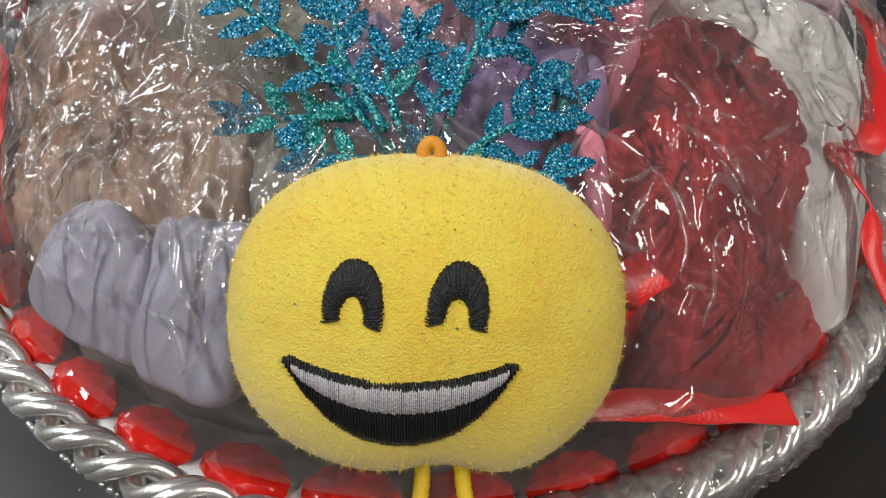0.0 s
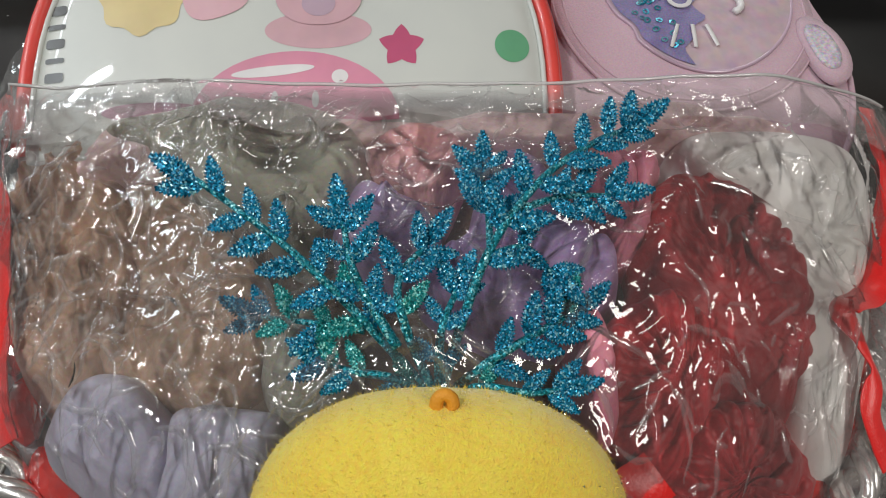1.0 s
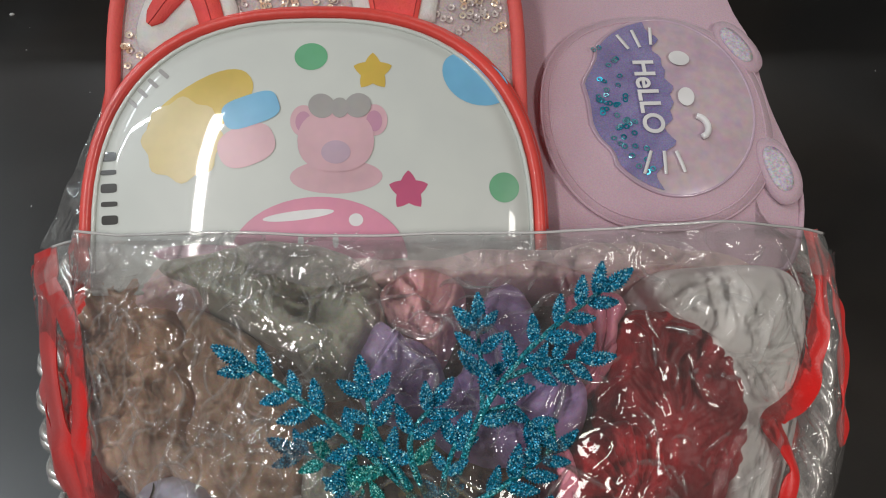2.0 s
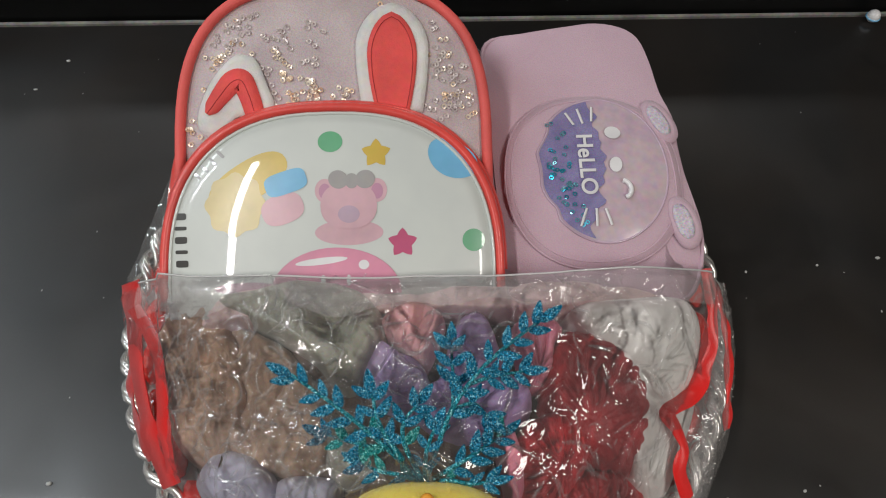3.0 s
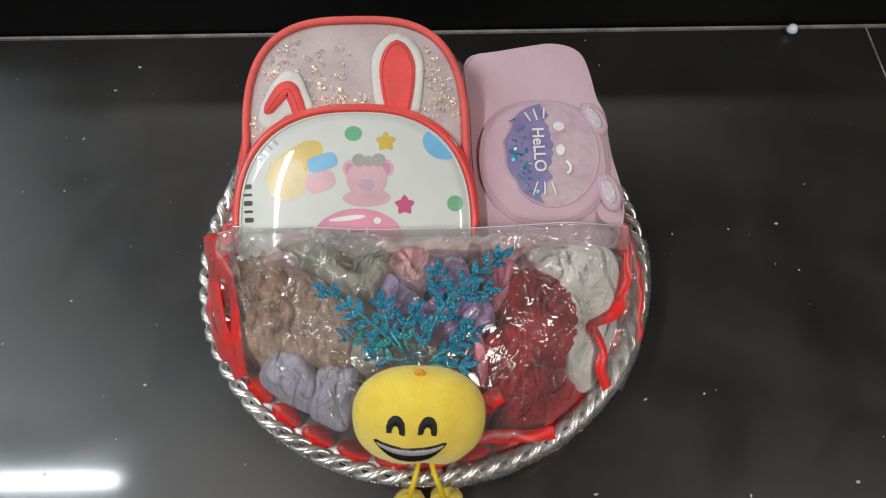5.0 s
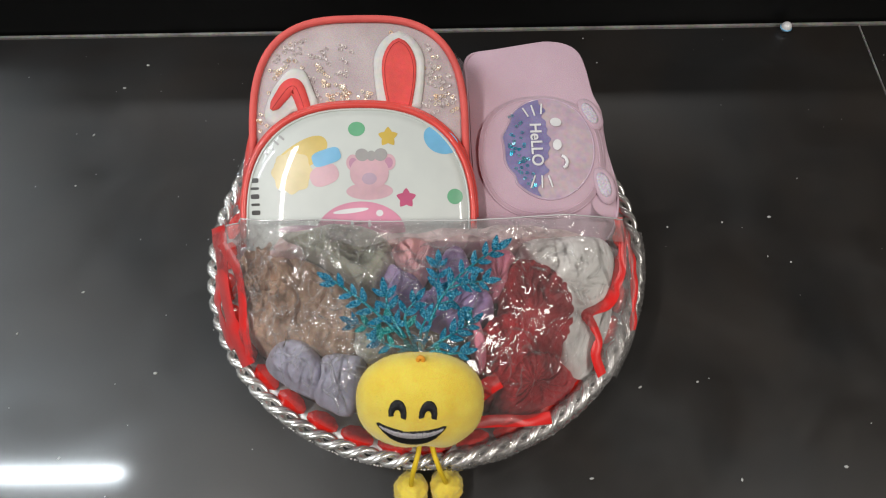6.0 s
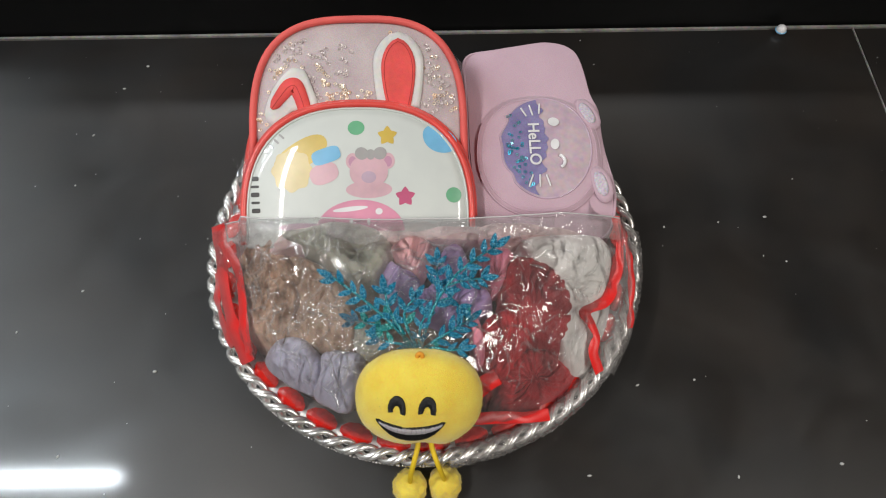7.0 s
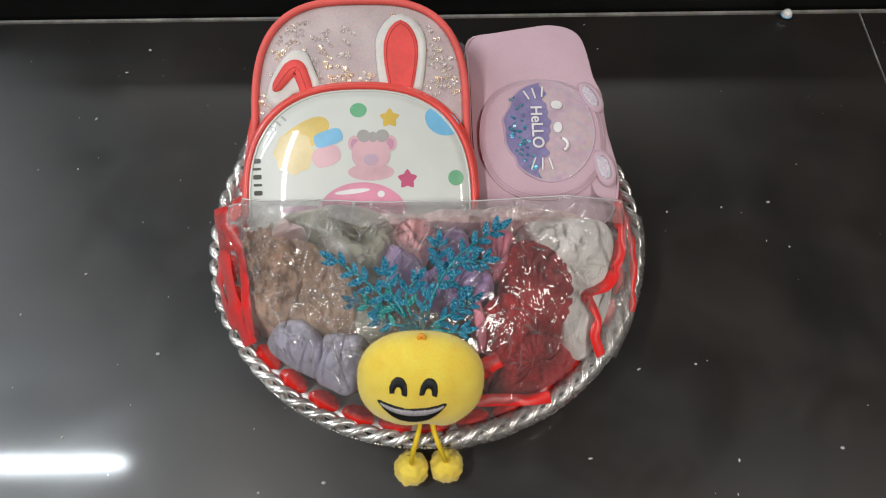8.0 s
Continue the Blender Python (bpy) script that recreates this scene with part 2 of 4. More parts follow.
def thing(name, label, category, group="", kind="", at=None):
    ob = new(name)
    if at is not None:
        ob.matrix_world = at
    return tagged(ob, label, category, group, kind)


def sheet(rows, closed=False, bm=None):
    """A surface through rows of points."""
    bm = bm or bmesh.new()
    grid = [[bm.verts.new(p) for p in row] for row in rows]
    for a, b in zip(grid, grid[1:]):
        n = len(a)
        for i in range(n if closed else n - 1):
            j = (i + 1) % n
            try:
                bm.faces.new((a[i], a[j], b[j], b[i]))
            except ValueError:
                pass
    return bm


def sweep(points, radius, sides=8, closed=False, bm=None, flat=1.0):
    """A tube along points; radius a number or one for every point."""
    pts = [Vector(p) for p in points]
    n = len(pts)
    rings, side = [], None
    for i, p in enumerate(pts):
        q = pts[(i + 1) % n] if closed or i < n - 1 else p
        o = pts[i - 1] if closed or i else p
        tan = (q - o).normalized()
        if side is None:
            side = tan.orthogonal().normalized()
        side = (side - tan * side.dot(tan)).normalized()
        up = tan.cross(side)
        r = radius[i] if hasattr(radius, "__len__") else radius
        rings.append([p + side * (r * math.cos(a)) + up * (r * flat * math.sin(a)) for a in (2 * math.pi * k / sides for k in range(sides))])
    bm = bm or bmesh.new()
    if closed:
        rings.append(rings[0])
    made = sheet(rings, True, bm)
    if closed:
        bmesh.ops.remove_doubles(made, verts=made.verts[:], dist=1e-6)
    else:
        made.verts.ensure_lookup_table()
        total = len(made.verts)
        made.faces.new([made.verts[total - n * sides + k] for k in range(sides)][::-1])
        made.faces.new([made.verts[total - sides + k] for k in range(sides)])
    return made


def spline(points, steps=10):
    """Catmull-Rom through points."""
    p = [Vector(q) for q in points]
    p = [p[0] * 2 - p[1]] + p + [p[-1] * 2 - p[-2]]
    out = []
    for a, b, c, d in zip(p, p[1:], p[2:], p[3:]):
        for k in range(steps):
            t = k / steps
            out.append(0.5 * (2 * b + (c - a) * t + (2 * a - 5 * b + 4 * c - d) * t * t + (3 * b - a - 3 * c + d) * t ** 3))
    return out + [p[-2]]


def closed(points, count):
    """A smooth closed outline of count points through a few corners."""
    n = len(points)
    p = [Vector((*q, 0)) for q in points]
    out = []
    for k in range(count):
        i, t = divmod(k * n / count, 1)
        a, b, c, d = (p[(int(i) + j) % n] for j in (-1, 0, 1, 2))
        q = 0.5 * (2 * b + (c - a) * t + (2 * a - 5 * b + 4 * c - d) * t * t + (3 * b - a - 3 * c + d) * t ** 3)
        out.append((q.x, q.y))
    return out


def box(x0, x1, y0, y1, z0, z1, bevel=0.0):
    bm = bmesh.new()
    bmesh.ops.create_cube(bm, size=1, matrix=Matrix.Translation(((x0 + x1) / 2, (y0 + y1) / 2, (z0 + z1) / 2)) @ Matrix.Diagonal((x1 - x0, y1 - y0, z1 - z0, 1)))
    if bevel:
        bmesh.ops.bevel(bm, geom=bm.edges[:], offset=bevel, segments=2, affect="EDGES")
    return bm


def drape(outline, surf, off, rings=4, centre=None, thick=0.0):
    """A flat patch inside a 2D outline, laid on surf(u, v), off above it."""
    n = len(outline)
    cu = centre[0] if centre else sum(p[0] for p in outline) / n
    cv = centre[1] if centre else sum(p[1] for p in outline) / n
    rows = []
    if thick:
        rows.append([(u, v, surf(u, v) + off - thick) for u, v in outline])
    for k in range(rings, -1, -1):
        s = max(k / rings, 0.02)
        rows.append([(cu + (u - cu) * s, cv + (v - cv) * s, surf(cu + (u - cu) * s, cv + (v - cv) * s) + off) for u, v in outline])
    bm = sheet(rows, True)
    bm.verts.ensure_lookup_table()
    bm.faces.new([bm.verts[len(bm.verts) - n + k] for k in range(n)])
    return bm


def ellipse(cu, cv, a, b, n=32, turn=0.0, power=2.0):
    out = []
    c, s = math.cos(radians(turn)), math.sin(radians(turn))
    for k in range(n):
        t = 2 * math.pi * k / n
        x = a * math.copysign(abs(math.cos(t)) ** (2 / power), math.cos(t))
        y = b * math.copysign(abs(math.sin(t)) ** (2 / power), math.sin(t))
        out.append((cu + x * c - y * s, cv + x * s + y * c))
    return out


def star(cu, cv, r, turn=90.0, inner=0.62):
    out = []
    for k in range(40):
        a = 2 * math.pi * k / 40
        w = abs(((k / 4) % 2) - 1)
        rr = r * (inner + (1 - inner) * w ** 1.3)
        out.append((cu + rr * math.cos(a + radians(turn)), cv + rr * math.sin(a + radians(turn))))
    return out


def arch(hw, v0, top, bottom, p, n=36, k=0):
    """An arched outline: straight sides below v0, a rounded top above. k: inset."""
    out = []
    for i in range(n + 1):
        a = math.pi * i / n
        c, s = math.cos(a), math.sin(a)
        out.append(((hw - k) * math.copysign(abs(c) ** (2 / p), c), v0 + (top - v0 - k) * abs(s) ** (2 / p)))
    for i in range(1, 9):
        out.append((-(hw - k), v0 + (bottom + k - v0) * i / 8))
    for i in range(1, 8):
        out.append((-(hw - k) + 2 * (hw - k) * i / 8, bottom + k))
    for i in range(8, 0, -1):
        out.append(((hw - k), v0 + (bottom + k - v0) * i / 8))
    return out


def ridge(p, scale, seed, octaves=3):
    """Sharp-crested noise, 0 to about 1, for folds and creases."""
    out, amp, total = 0.0, 1.0, 0.0
    for k in range(octaves):
        q = Vector((p[0] * scale, p[1] * scale, seed * 7.3 + k * 3.1))
        out += amp * (1 - abs(noise.noise(q)) * 2)
        total += amp
        amp, scale = amp * 0.5, scale * 2.1
    return out / total


# ---- room and table ----
floor = part("floor", box(-3, 3, -3, 5, -0.80, -0.75), M_FLOOR)
tagged(floor, "plain floor of the room", "floor", kind="structure")
ceiling = part("ceiling", box(-3, 3, -3, 5, 1.9, 2.0), M_CEIL)
tagged(ceiling, "plain white ceiling", "ceiling", kind="structure")
for nm, b in (("wall_north", (-3, 3, 5, 5.1)), ("wall_south", (-3, 3, -3.1, -3)), ("wall_west", (-3.1, -3, -3, 5)), ("wall_east", (3, 3.1, -3, 5))):
    tagged(part(nm, box(*b, -0.75, 1.9), M_WALL), "plain painted room wall", "wall", kind="structure")

table = thing("table", "black glossy laminate table, dusty, with a worn back edge", "table")
part("tabletop", box(-1.6, 0.6262, -0.9, 0.684, -0.03, 0.0, 0.0015), M_TABLE, table, smooth=False)
part("tabletop", box(0.6276, 1.5, -0.9, 0.684, -0.03, 0.0, 0.0015), M_TABLE, table, smooth=False)
part("edge_strip", box(-1.6, 1.5, 0.6845, 0.6885, -0.03, 0.0012), M_EDGE, table, "worn pale edge strip", smooth=False)
part("seam", box(0.6263, 0.6275, -0.9, 0.684, -0.03, 0.0004), M_EDGE, table, "pale seam between two boards", smooth=False)
for lx in (-1.5, 1.4):
    for ly in (-0.8, 0.6):
        part("leg", box(lx - 0.03, lx + 0.03, ly - 0.03, ly + 0.03, -0.75, -0.03, 0.003), M_BLACK, table)
panel = part("back_panel", box(-1.6, 1.5, 0.692, 0.712, -0.75, 0.0925, 0.002), M_BLACK, smooth=False)
tagged(panel, "black upright panel behind the table", "panel", kind="structure")

rnd = random.Random(4)
bm = bmesh.new()
for i in range(150):
    x, y = rnd.uniform(-0.6, 0.75), rnd.uniform(0.02, 0.67)
    r = rnd.choice((0.0004, 0.0005, 0.0006, 0.0008, 0.0013))
    bmesh.ops.create_icosphere(bm, subdivisions=1, radius=r, matrix=pose(x, y, r * 0.3, 0, 0, rnd.uniform(0, 90)) @ Matrix.Diagonal((rnd.uniform(1, 2.2), 1, 0.5, 1)))
for x, y in ((0.433, 0.385), (-0.254, 0.209), (0.443, 0.104), (-0.34, 0.632), (-0.069, 0.077)):
    bmesh.ops.create_icosphere(bm, subdivisions=1, radius=0.002, matrix=pose(x, y, 0.0008) @ Matrix.Diagonal((1.3, 0.9, 0.5, 1)))
tagged(part("dust", bm, M_DUST), "pale specks of dust on the black tabletop", "dust", kind="stuff")
bead = thing("bead", "small white and blue bead lying at the table's back edge", "bead")
bm = bmesh.new()
bmesh.ops.create_uvsphere(bm, u_segments=16, v_segments=10, radius=0.007, matrix=pose(0.522, 0.676, 0.007))
part("ball", bm, M_INK["white"], bead)
part("band", sweep([(0.522 + 0.0068 * math.cos(a), 0.676 + 0.0068 * math.sin(a), 0.006) for a in (k * math.pi / 8 for k in range(16))], 0.0012, 6, True), M_INK["blue"], bead, "blue band")

# ---- tray ----
CX, CY, RIM, RIM_Z = 0.032, 0.326, 0.2195, 0.058
tray = thing("tray", "round silver tray with a twisted rope rim and red gems", "tray")


def on_circle(r, a, z):
    return (CX + r * math.cos(a), CY + r * math.sin(a), z)


profile = [(0.0, 0.006), (0.1, 0.006), (0.155, 0.007), (0.172, 0.013), (0.187, 0.036), (0.2, 0.05), (0.218, 0.057),
           (0.218, 0.053), (0.202, 0.045), (0.19, 0.03), (0.175, 0.004), (0.155, 0.0), (0.1, 0.0005), (0.0, 0.0005)]
part("dish", sheet([[on_circle(max(r, 0.0005), 2 * math.pi * k / 128, z) for k in range(128)] for r, z in profile], True), M_DISH, tray, "silver dish")
TURNS = 33
for s in range(2):
    for lead in (-0.34, 0.34):
        pts = []
        for k in range(TURNS * 24):
            a = 2 * math.pi * k / (TURNS * 24)
            w = TURNS * a + math.pi * s + lead
            pts.append(on_circle(RIM + 0.0050 * math.cos(w), a, RIM_Z + 0.0002 + 0.0042 * math.sin(w)))
        part("rope_strand", sweep(pts, 0.0029, 8, True), M_SILVER, tray, "bright silver twisted strand")
bm = bmesh.new()
rr = random.Random(9)
for k in range(520):
    a = 2 * math.pi * (k + rr.random()) / 520
    bmesh.ops.create_icosphere(bm, subdivisions=1, radius=rr.uniform(0.0008, 0.0017), matrix=pose(*on_circle(RIM + 0.006, a, RIM_Z - 0.008 + rr.uniform(-0.002, 0.001))))
tagged(part("beading", bm, M_SILVER, tray, "fine silver beading"), kind="stuff")

# faceted marquise gem, long axis along local x
def gem_mesh():
    rows = []
    for hgt, sc, shift in ((0.0, 0.96, 0.0), (0.0018, 1.0, 0.0), (0.0048, 0.8, 0.5), (0.0072, 0.5, 0.0), (0.0082, 0.3, 0.5)):
        row = []
        for k in range(10):
            t = 2 * math.pi * (k + 0.5 + shift) / 10
            row.append((0.0168 * sc * math.cos(t), 0.0102 * sc * math.copysign(abs(math.sin(t)) ** 1.2, math.sin(t)), hgt))
        rows.append(row)
    bm = sheet(rows, True)
    bm.verts.ensure_lookup_table()
    bm.faces.new([bm.verts[40 + k] for k in range(10)])
    bm.faces.new([bm.verts[k] for k in range(10)])
    bmesh.ops.triangulate(bm, faces=[f for f in bm.faces if len(f.verts) == 4])
    return finish("gem", bm, M_GEM, False)


GEM = gem_mesh()
for k in range(36):
    a = 2 * math.pi * (k + 0.22) / 36
    g = new("gem", GEM)
    g.parent = tray
    x, y, z = on_circle(0.2055, a, 0.0545)
    g.matrix_local = pose(x, y, z, 0, 0, math.degrees(a) + 90) @ pose(0, 0, 0, 24, 0, rr.uniform(-5, 5))

# ---- clear film over the front half of the tray ----


def dome(x, y):
    """Height of the film over the tray's front half."""
    r = math.hypot(x - CX, y - CY) / 0.218
    back = min(max((y - 0.23) / 0.09, 0), 1)
    z = 0.063 + 0.088 * (1 - min(r, 1) ** 4) + 0.04 * back * back * (3 - 2 * back) * min(r, 1) ** 2.5
    bag_z = 0.157 + 0.5 * (y - 0.326)
    purse_z = 0.142 + 0.2 * (y - 0.398)
    side = min(max((x - 0.07) / 0.03, 0), 1)
    ends = min(max((min(x + 0.165, 0.225 - x)) / 0.03, 0), 1)
    rest = (bag_z * (1 - side) + purse_z * side) * ends
    lift = min(max((y - 0.255) / 0.045, 0), 1)
    return z + max(0.0, rest - z) * lift * lift * (3 - 2 * lift)


def crest(x, y, scale, stretch, turn, seed, width):
    """Thin raised crease lines: 1 on the line, 0 away from it."""
    c, d = math.cos(turn), math.sin(turn)
    wx = 0.009 * noise.noise(Vector((x * 40, y * 40, seed + 0.5)))
    u, v = (x * c + y * d + wx) * scale, (y * c - x * d - wx) * scale * stretch
    n = abs(noise.noise(Vector((u, v, seed * 5.3))))
    mask = min(1.0, max(0.0, 0.5 + 2.2 * noise.noise(Vector((x * 26, y * 26, seed * 2.1 + 9)))))
    return max(0.0, 1 - n * width) ** 1.5 * mask


def wrinkle(x, y):
    z = 0.0055 * noise.noise(Vector((x * 24, y * 24, 4.2))) + 0.0022 * noise.noise(Vector((x * 48, y * 60, 1.2)))
    z += 0.0028 * crest(x, y, 30, 0.45, 0.6, 1, 11) + 0.0026 * crest(x, y, 38, 0.4, -0.8, 2, 11)
    z += 0.0018 * crest(x, y, 62, 0.5, 1.6, 3, 8) + 0.0017 * crest(x, y, 70, 0.5, 0.1, 4, 8)
    back = min(1.0, max(0.0, (y - 0.24) / 0.03)) * min(1.0, max(0.0, (0.0 - x) / 0.03))
    z += 0.0042 * back * noise.noise(Vector((x * 46, y * 34, 11.3)))
    loose = min(1.0, max(0.0, (x - 0.15) / 0.04))
    return z * (1 + 0.5 * loose) + 0.003 * loose * noise.noise(Vector((x * 45, y * 45, 7.7)))


film = thing("plastic_film", "crumpled clear plastic film stretched over the tray's front", "film")
rows = []
NX, NY = 480, 250
for j in range(NY + 1):
    row = []
    for i in range(NX + 1):
        f = math.pi * (0.02 + 0.96 * i / NX)
        x = CX - 0.203 * math.cos(f)
        y_back = 0.2985 + 0.003 * noise.noise(Vector((x * 14, 0, 3))) + 0.012 * (abs(x - CX) / 0.2) ** 2
        y_front = CY - 0.213 * math.sin(f)
        y = y_back + (min(y_front, y_back - 0.002) - y_back) * j / NY
        edge = min(1.0, (NY - j) / 12)
        row.append((x, y, dome(x, y) + 0.002 + wrinkle(x, y) * (0.3 + 0.7 * edge)))
    rows.append(row)
part("sheet", sheet(rows), M_FILM, film)
hem = []
for j in range(13):
    curl = 0.0045 * math.sin(math.pi * j / 12)
    hem.append([(x, y + 0.0015 - 0.0016 * j * (1 + 0.9 * noise.noise(Vector((x * 22, 0, 8)))), dome(x, y - 0.0016 * j) + 0.0045 + curl + 0.0024 * noise.noise(Vector((x * 34, j * 0.16, 1))) + 0.0012 * noise.noise(Vector((x * 110, j * 0.3, 5)))) for x, y, z in rows[0][58:-50]])


def crease_folds(count, seed):
    """Sharp pinched folds standing up from the film, long and curling."""
    r = random.Random(seed)
    bm = bmesh.new()
    for _ in range(count):
        while True:
            x, y = r.uniform(CX - 0.185, CX + 0.19), r.uniform(0.15, 0.302)
            if math.hypot(x - CX, y - CY) < 0.195 and r.random() < (1.0 if x < -0.02 else 0.5 if x < 0.15 else 0.25):
                break
        small = r.random() < 0.55
        length = r.uniform(0.004, 0.009) if small else r.uniform(0.012, 0.034)
        if x > 0.1 and y > 0.17:
            length *= 0.6
        width = r.uniform(0.0005, 0.0011) if small else r.uniform(0.0007, 0.0015)
        turn = r.gauss(0.5, 0.9)
        bend = r.uniform(-70, 70)
        steps = max(6, int(length / 0.0014))
        ridge_rows = [[] for _ in range(6)]
        for k in range(steps + 1):
            t = k / steps
            taper = width * math.sin(math.pi * (0.04 + 0.92 * t)) ** 0.7
            sx, sy = -math.sin(turn), math.cos(turn)
            for q in range(6):
                c = -1 + 2 * q / 5
                px, py = x + sx * taper * c, y + sy * taper * c
                rise = taper * 0.65 * (1 - c * c)
                ridge_rows[q].append((px, py, dome(px, py) + 0.0021 + wrinkle(px, py) + rise))
            x += math.cos(turn) * length / steps
            y += math.sin(turn) * length / steps
            turn += bend * length / steps + 0.5 * noise.noise(Vector((x * 120, y * 120, seed)))
            if y > 0.304 or math.hypot(x - CX, y - CY) > 0.2:
                break
        if len(ridge_rows[0]) > 3:
            sheet(ridge_rows, False, bm)
    return bm


tagged(part("creases", crease_folds(480, 3), M_CREASE, film), kind="stuff")
# bead along the film's edge; its white carries the glare line
part("hem_edge", sweep([(x, y + 0.0016, dome(x, y) + 0.0052 + 0.0016 * noise.noise(Vector((x * 34, 0, 1)))) for x, y, z in rows[0][58:-50:3]], 0.0007, 6), M_EDGE_FILM, film, "rolled film edge, whitened for its glare")
part("hem", sheet(hem), M_HEM, film, "milky folded hem")
# the film drawn over the rope at one side
wrap = []
for i in range(17):
    row = []
    for k in range(420):
        a = radians(-84 + 86 * k / 419)
        b = radians(-50 + 215 * i / 16)
        r = 0.0082 + 0.0032 * ridge((a * 0.8, b * 0.15), 26, 6, 3)
        row.append(on_circle(RIM + r * math.cos(b), a, RIM_Z + r * math.sin(b)))
    wrap.append(row)
part("wrap", sheet(wrap), M_WRAP, film)


def flap(p, q, r, s, seed):
    rows = []
    for j in range(25):
        row = []
        for i in range(25):
            u, v = i / 24, j / 24
            w = (Vector(p) * (1 - u) + Vector(q) * u) * (1 - v) + (Vector(s) * (1 - u) + Vector(r) * u) * v
            w += Vector((0, 0, 0.003 * (ridge((u * 0.1, v * 0.03), 30, seed) - 0.6)))
            row.append(w)
        rows.append(row)
    return sheet(rows)


part("side_flap", flap((-0.128, 0.395, 0.165), (-0.168, 0.318, 0.121), (-0.14, 0.31, 0.132), (-0.118, 0.36, 0.155), 3), M_FILM, film)
part("side_flap", flap((0.212, 0.40, 0.12), (0.228, 0.318, 0.112), (0.19, 0.315, 0.128), (0.205, 0.38, 0.138), 4), M_FILM, film)

part("side_flap", flap((0.06, 0.46, 0.178), (0.0765, 0.455, 0.148), (0.0775, 0.492, 0.15), (0.045, 0.486, 0.196), 5), M_FILM, film)

# loose side of the pouch, hanging out over the rim
inner = spline([(0.217, 0.316, 0.126), (0.22, 0.284, 0.112), (0.212, 0.255, 0.099), (0.2, 0.236, 0.094), (0.194, 0.208, 0.086), (0.197, 0.18, 0.072)], 12)
outer = spline([(0.2235, 0.321, 0.115), (0.2335, 0.295, 0.108), (0.2365, 0.27, 0.098), (0.237, 0.245, 0.084), (0.234, 0.217, 0.07), (0.213, 0.178, 0.064)], 12)
rows = []
for j in range(21):
    v = j / 20
    row = []
    for i, (p, q) in enumerate(zip(inner, outer)):
        w = p * (1 - v) + q * v
        puff = 0.008 * math.sin(math.pi * v) + 0.006 * (ridge((w.x, w.y), 34, 8, 2) - 0.6) * math.sin(math.pi * min(1, v + 0.1))
        row.append(w + Vector((0.3, -0.2, 1)).normalized() * puff)
    rows.append(row)
part("side_panel", sheet(rows), M_WRAP, film, "loose crumpled side of the film")

# ---- soft things under the film ----


def heap(name, label, category, mat, corners, seed, gap=0.003, depth=0.01, base=0.03, gather=None, pleats=0, flaps=0, flap_step=0.004, crumple=0.0, crumple_scale=40, creases=0.0, bulge=0.0, edge=7, group="", hem=0.0, soft=0.003):
    """A soft cloth thing under the film, inside a rounded outline: gathered into pleats, folded in flaps, or crumpled."""
    n, m = 144, 52
    out = closed(corners, n)
    cx, cy = sum(p[0] for p in out) / n, sum(p[1] for p in out) / n
    r = random.Random(seed)
    size = max(math.hypot(x - cx, y - cy) for x, y in out)
    lines = []
    for _ in range(flaps):
        a = r.uniform(0, 2 * math.pi)
        lines.append((cx + r.uniform(-0.45, 0.45) * size, cy + r.uniform(-0.45, 0.45) * size, math.cos(a), math.sin(a), r.uniform(0.6, 1.1) * flap_step, r.uniform(-0.1, 0.25)))
    rows = []
    for j in range(m + 1):
        rho = max(j / m, 0.004)
        row = []
        for i, (ox, oy) in enumerate(out):
            t = 2 * math.pi * i / n
            w = 1 + hem * abs(math.sin(pleats * t / 2 + seed)) * rho ** 4 + 0.03 * noise.noise(Vector((math.cos(t) * 3, math.sin(t) * 3, seed * 3.7)))
            x, y = cx + (ox - cx) * rho * w, cy + (oy - cy) * rho * w
            top = dome(x, y) - gap
            f = 0.0
            if gather:
                gx, gy = x - gather[0], y - gather[1]
                turn = math.atan2(gy, gx) + (7 / pleats) * (noise.noise(Vector((x * 30, y * 30, seed))) + 0.4 * noise.noise(Vector((x * 80, y * 80, seed))))
                far = min(1.0, math.hypot(gx, gy) / (0.5 * size))
                f -= depth * (1 - abs(math.sin(pleats * turn / 2))) ** 1.6 * (0.35 + 0.65 * far) * (0.6 + 0.8 * abs(noise.noise(Vector((turn * 2.2, 0, seed + 3)))))
                f -= 0.25 * depth * (1 - far) ** 2
            for px, py, dx, dy, step, slope in lines:
                d = (x - px) * dx + (y - py) * dy + 0.004 * noise.noise(Vector((x * 45, y * 45, seed + px * 90)))
                over = min(1.0, max(0.0, d / 0.0018))
                f -= step * (1 - over * over * (3 - 2 * over)) + slope * max(0.0, d)
            if crumple:
                f += crumple * (ridge((x + 0.2 * seed, y + 0.01 * noise.noise(Vector((x * 40, y * 40, seed)))), crumple_scale, seed, 3) - 0.95)
            if creases:
                f -= creases * (crest(x, y, 24, 0.35, 0.5 + seed, seed + 20, 6) + 0.7 * crest(x, y, 36, 0.35, 1.7 + seed, seed + 30, 6))
            f += bulge * (1 - rho * rho) - bulge + soft * noise.noise(Vector((x * 28, y * 28, seed * 1.7)))
            z = base + (top + f - base) * max(0.0, 1 - rho ** edge) ** 0.5
            row.append((x, y, min(z, top)))
        rows.append(row)
    bm = sheet(rows, True)
    bm.verts.ensure_lookup_table()
    bm.faces.new([bm.verts[k] for k in range(n)])
    bm.faces.new([bm.verts[m * n + k] for k in range(n)])
    return tagged(part(name, bm, mat), label, category, group)


G = "soft hair ties in the tray"


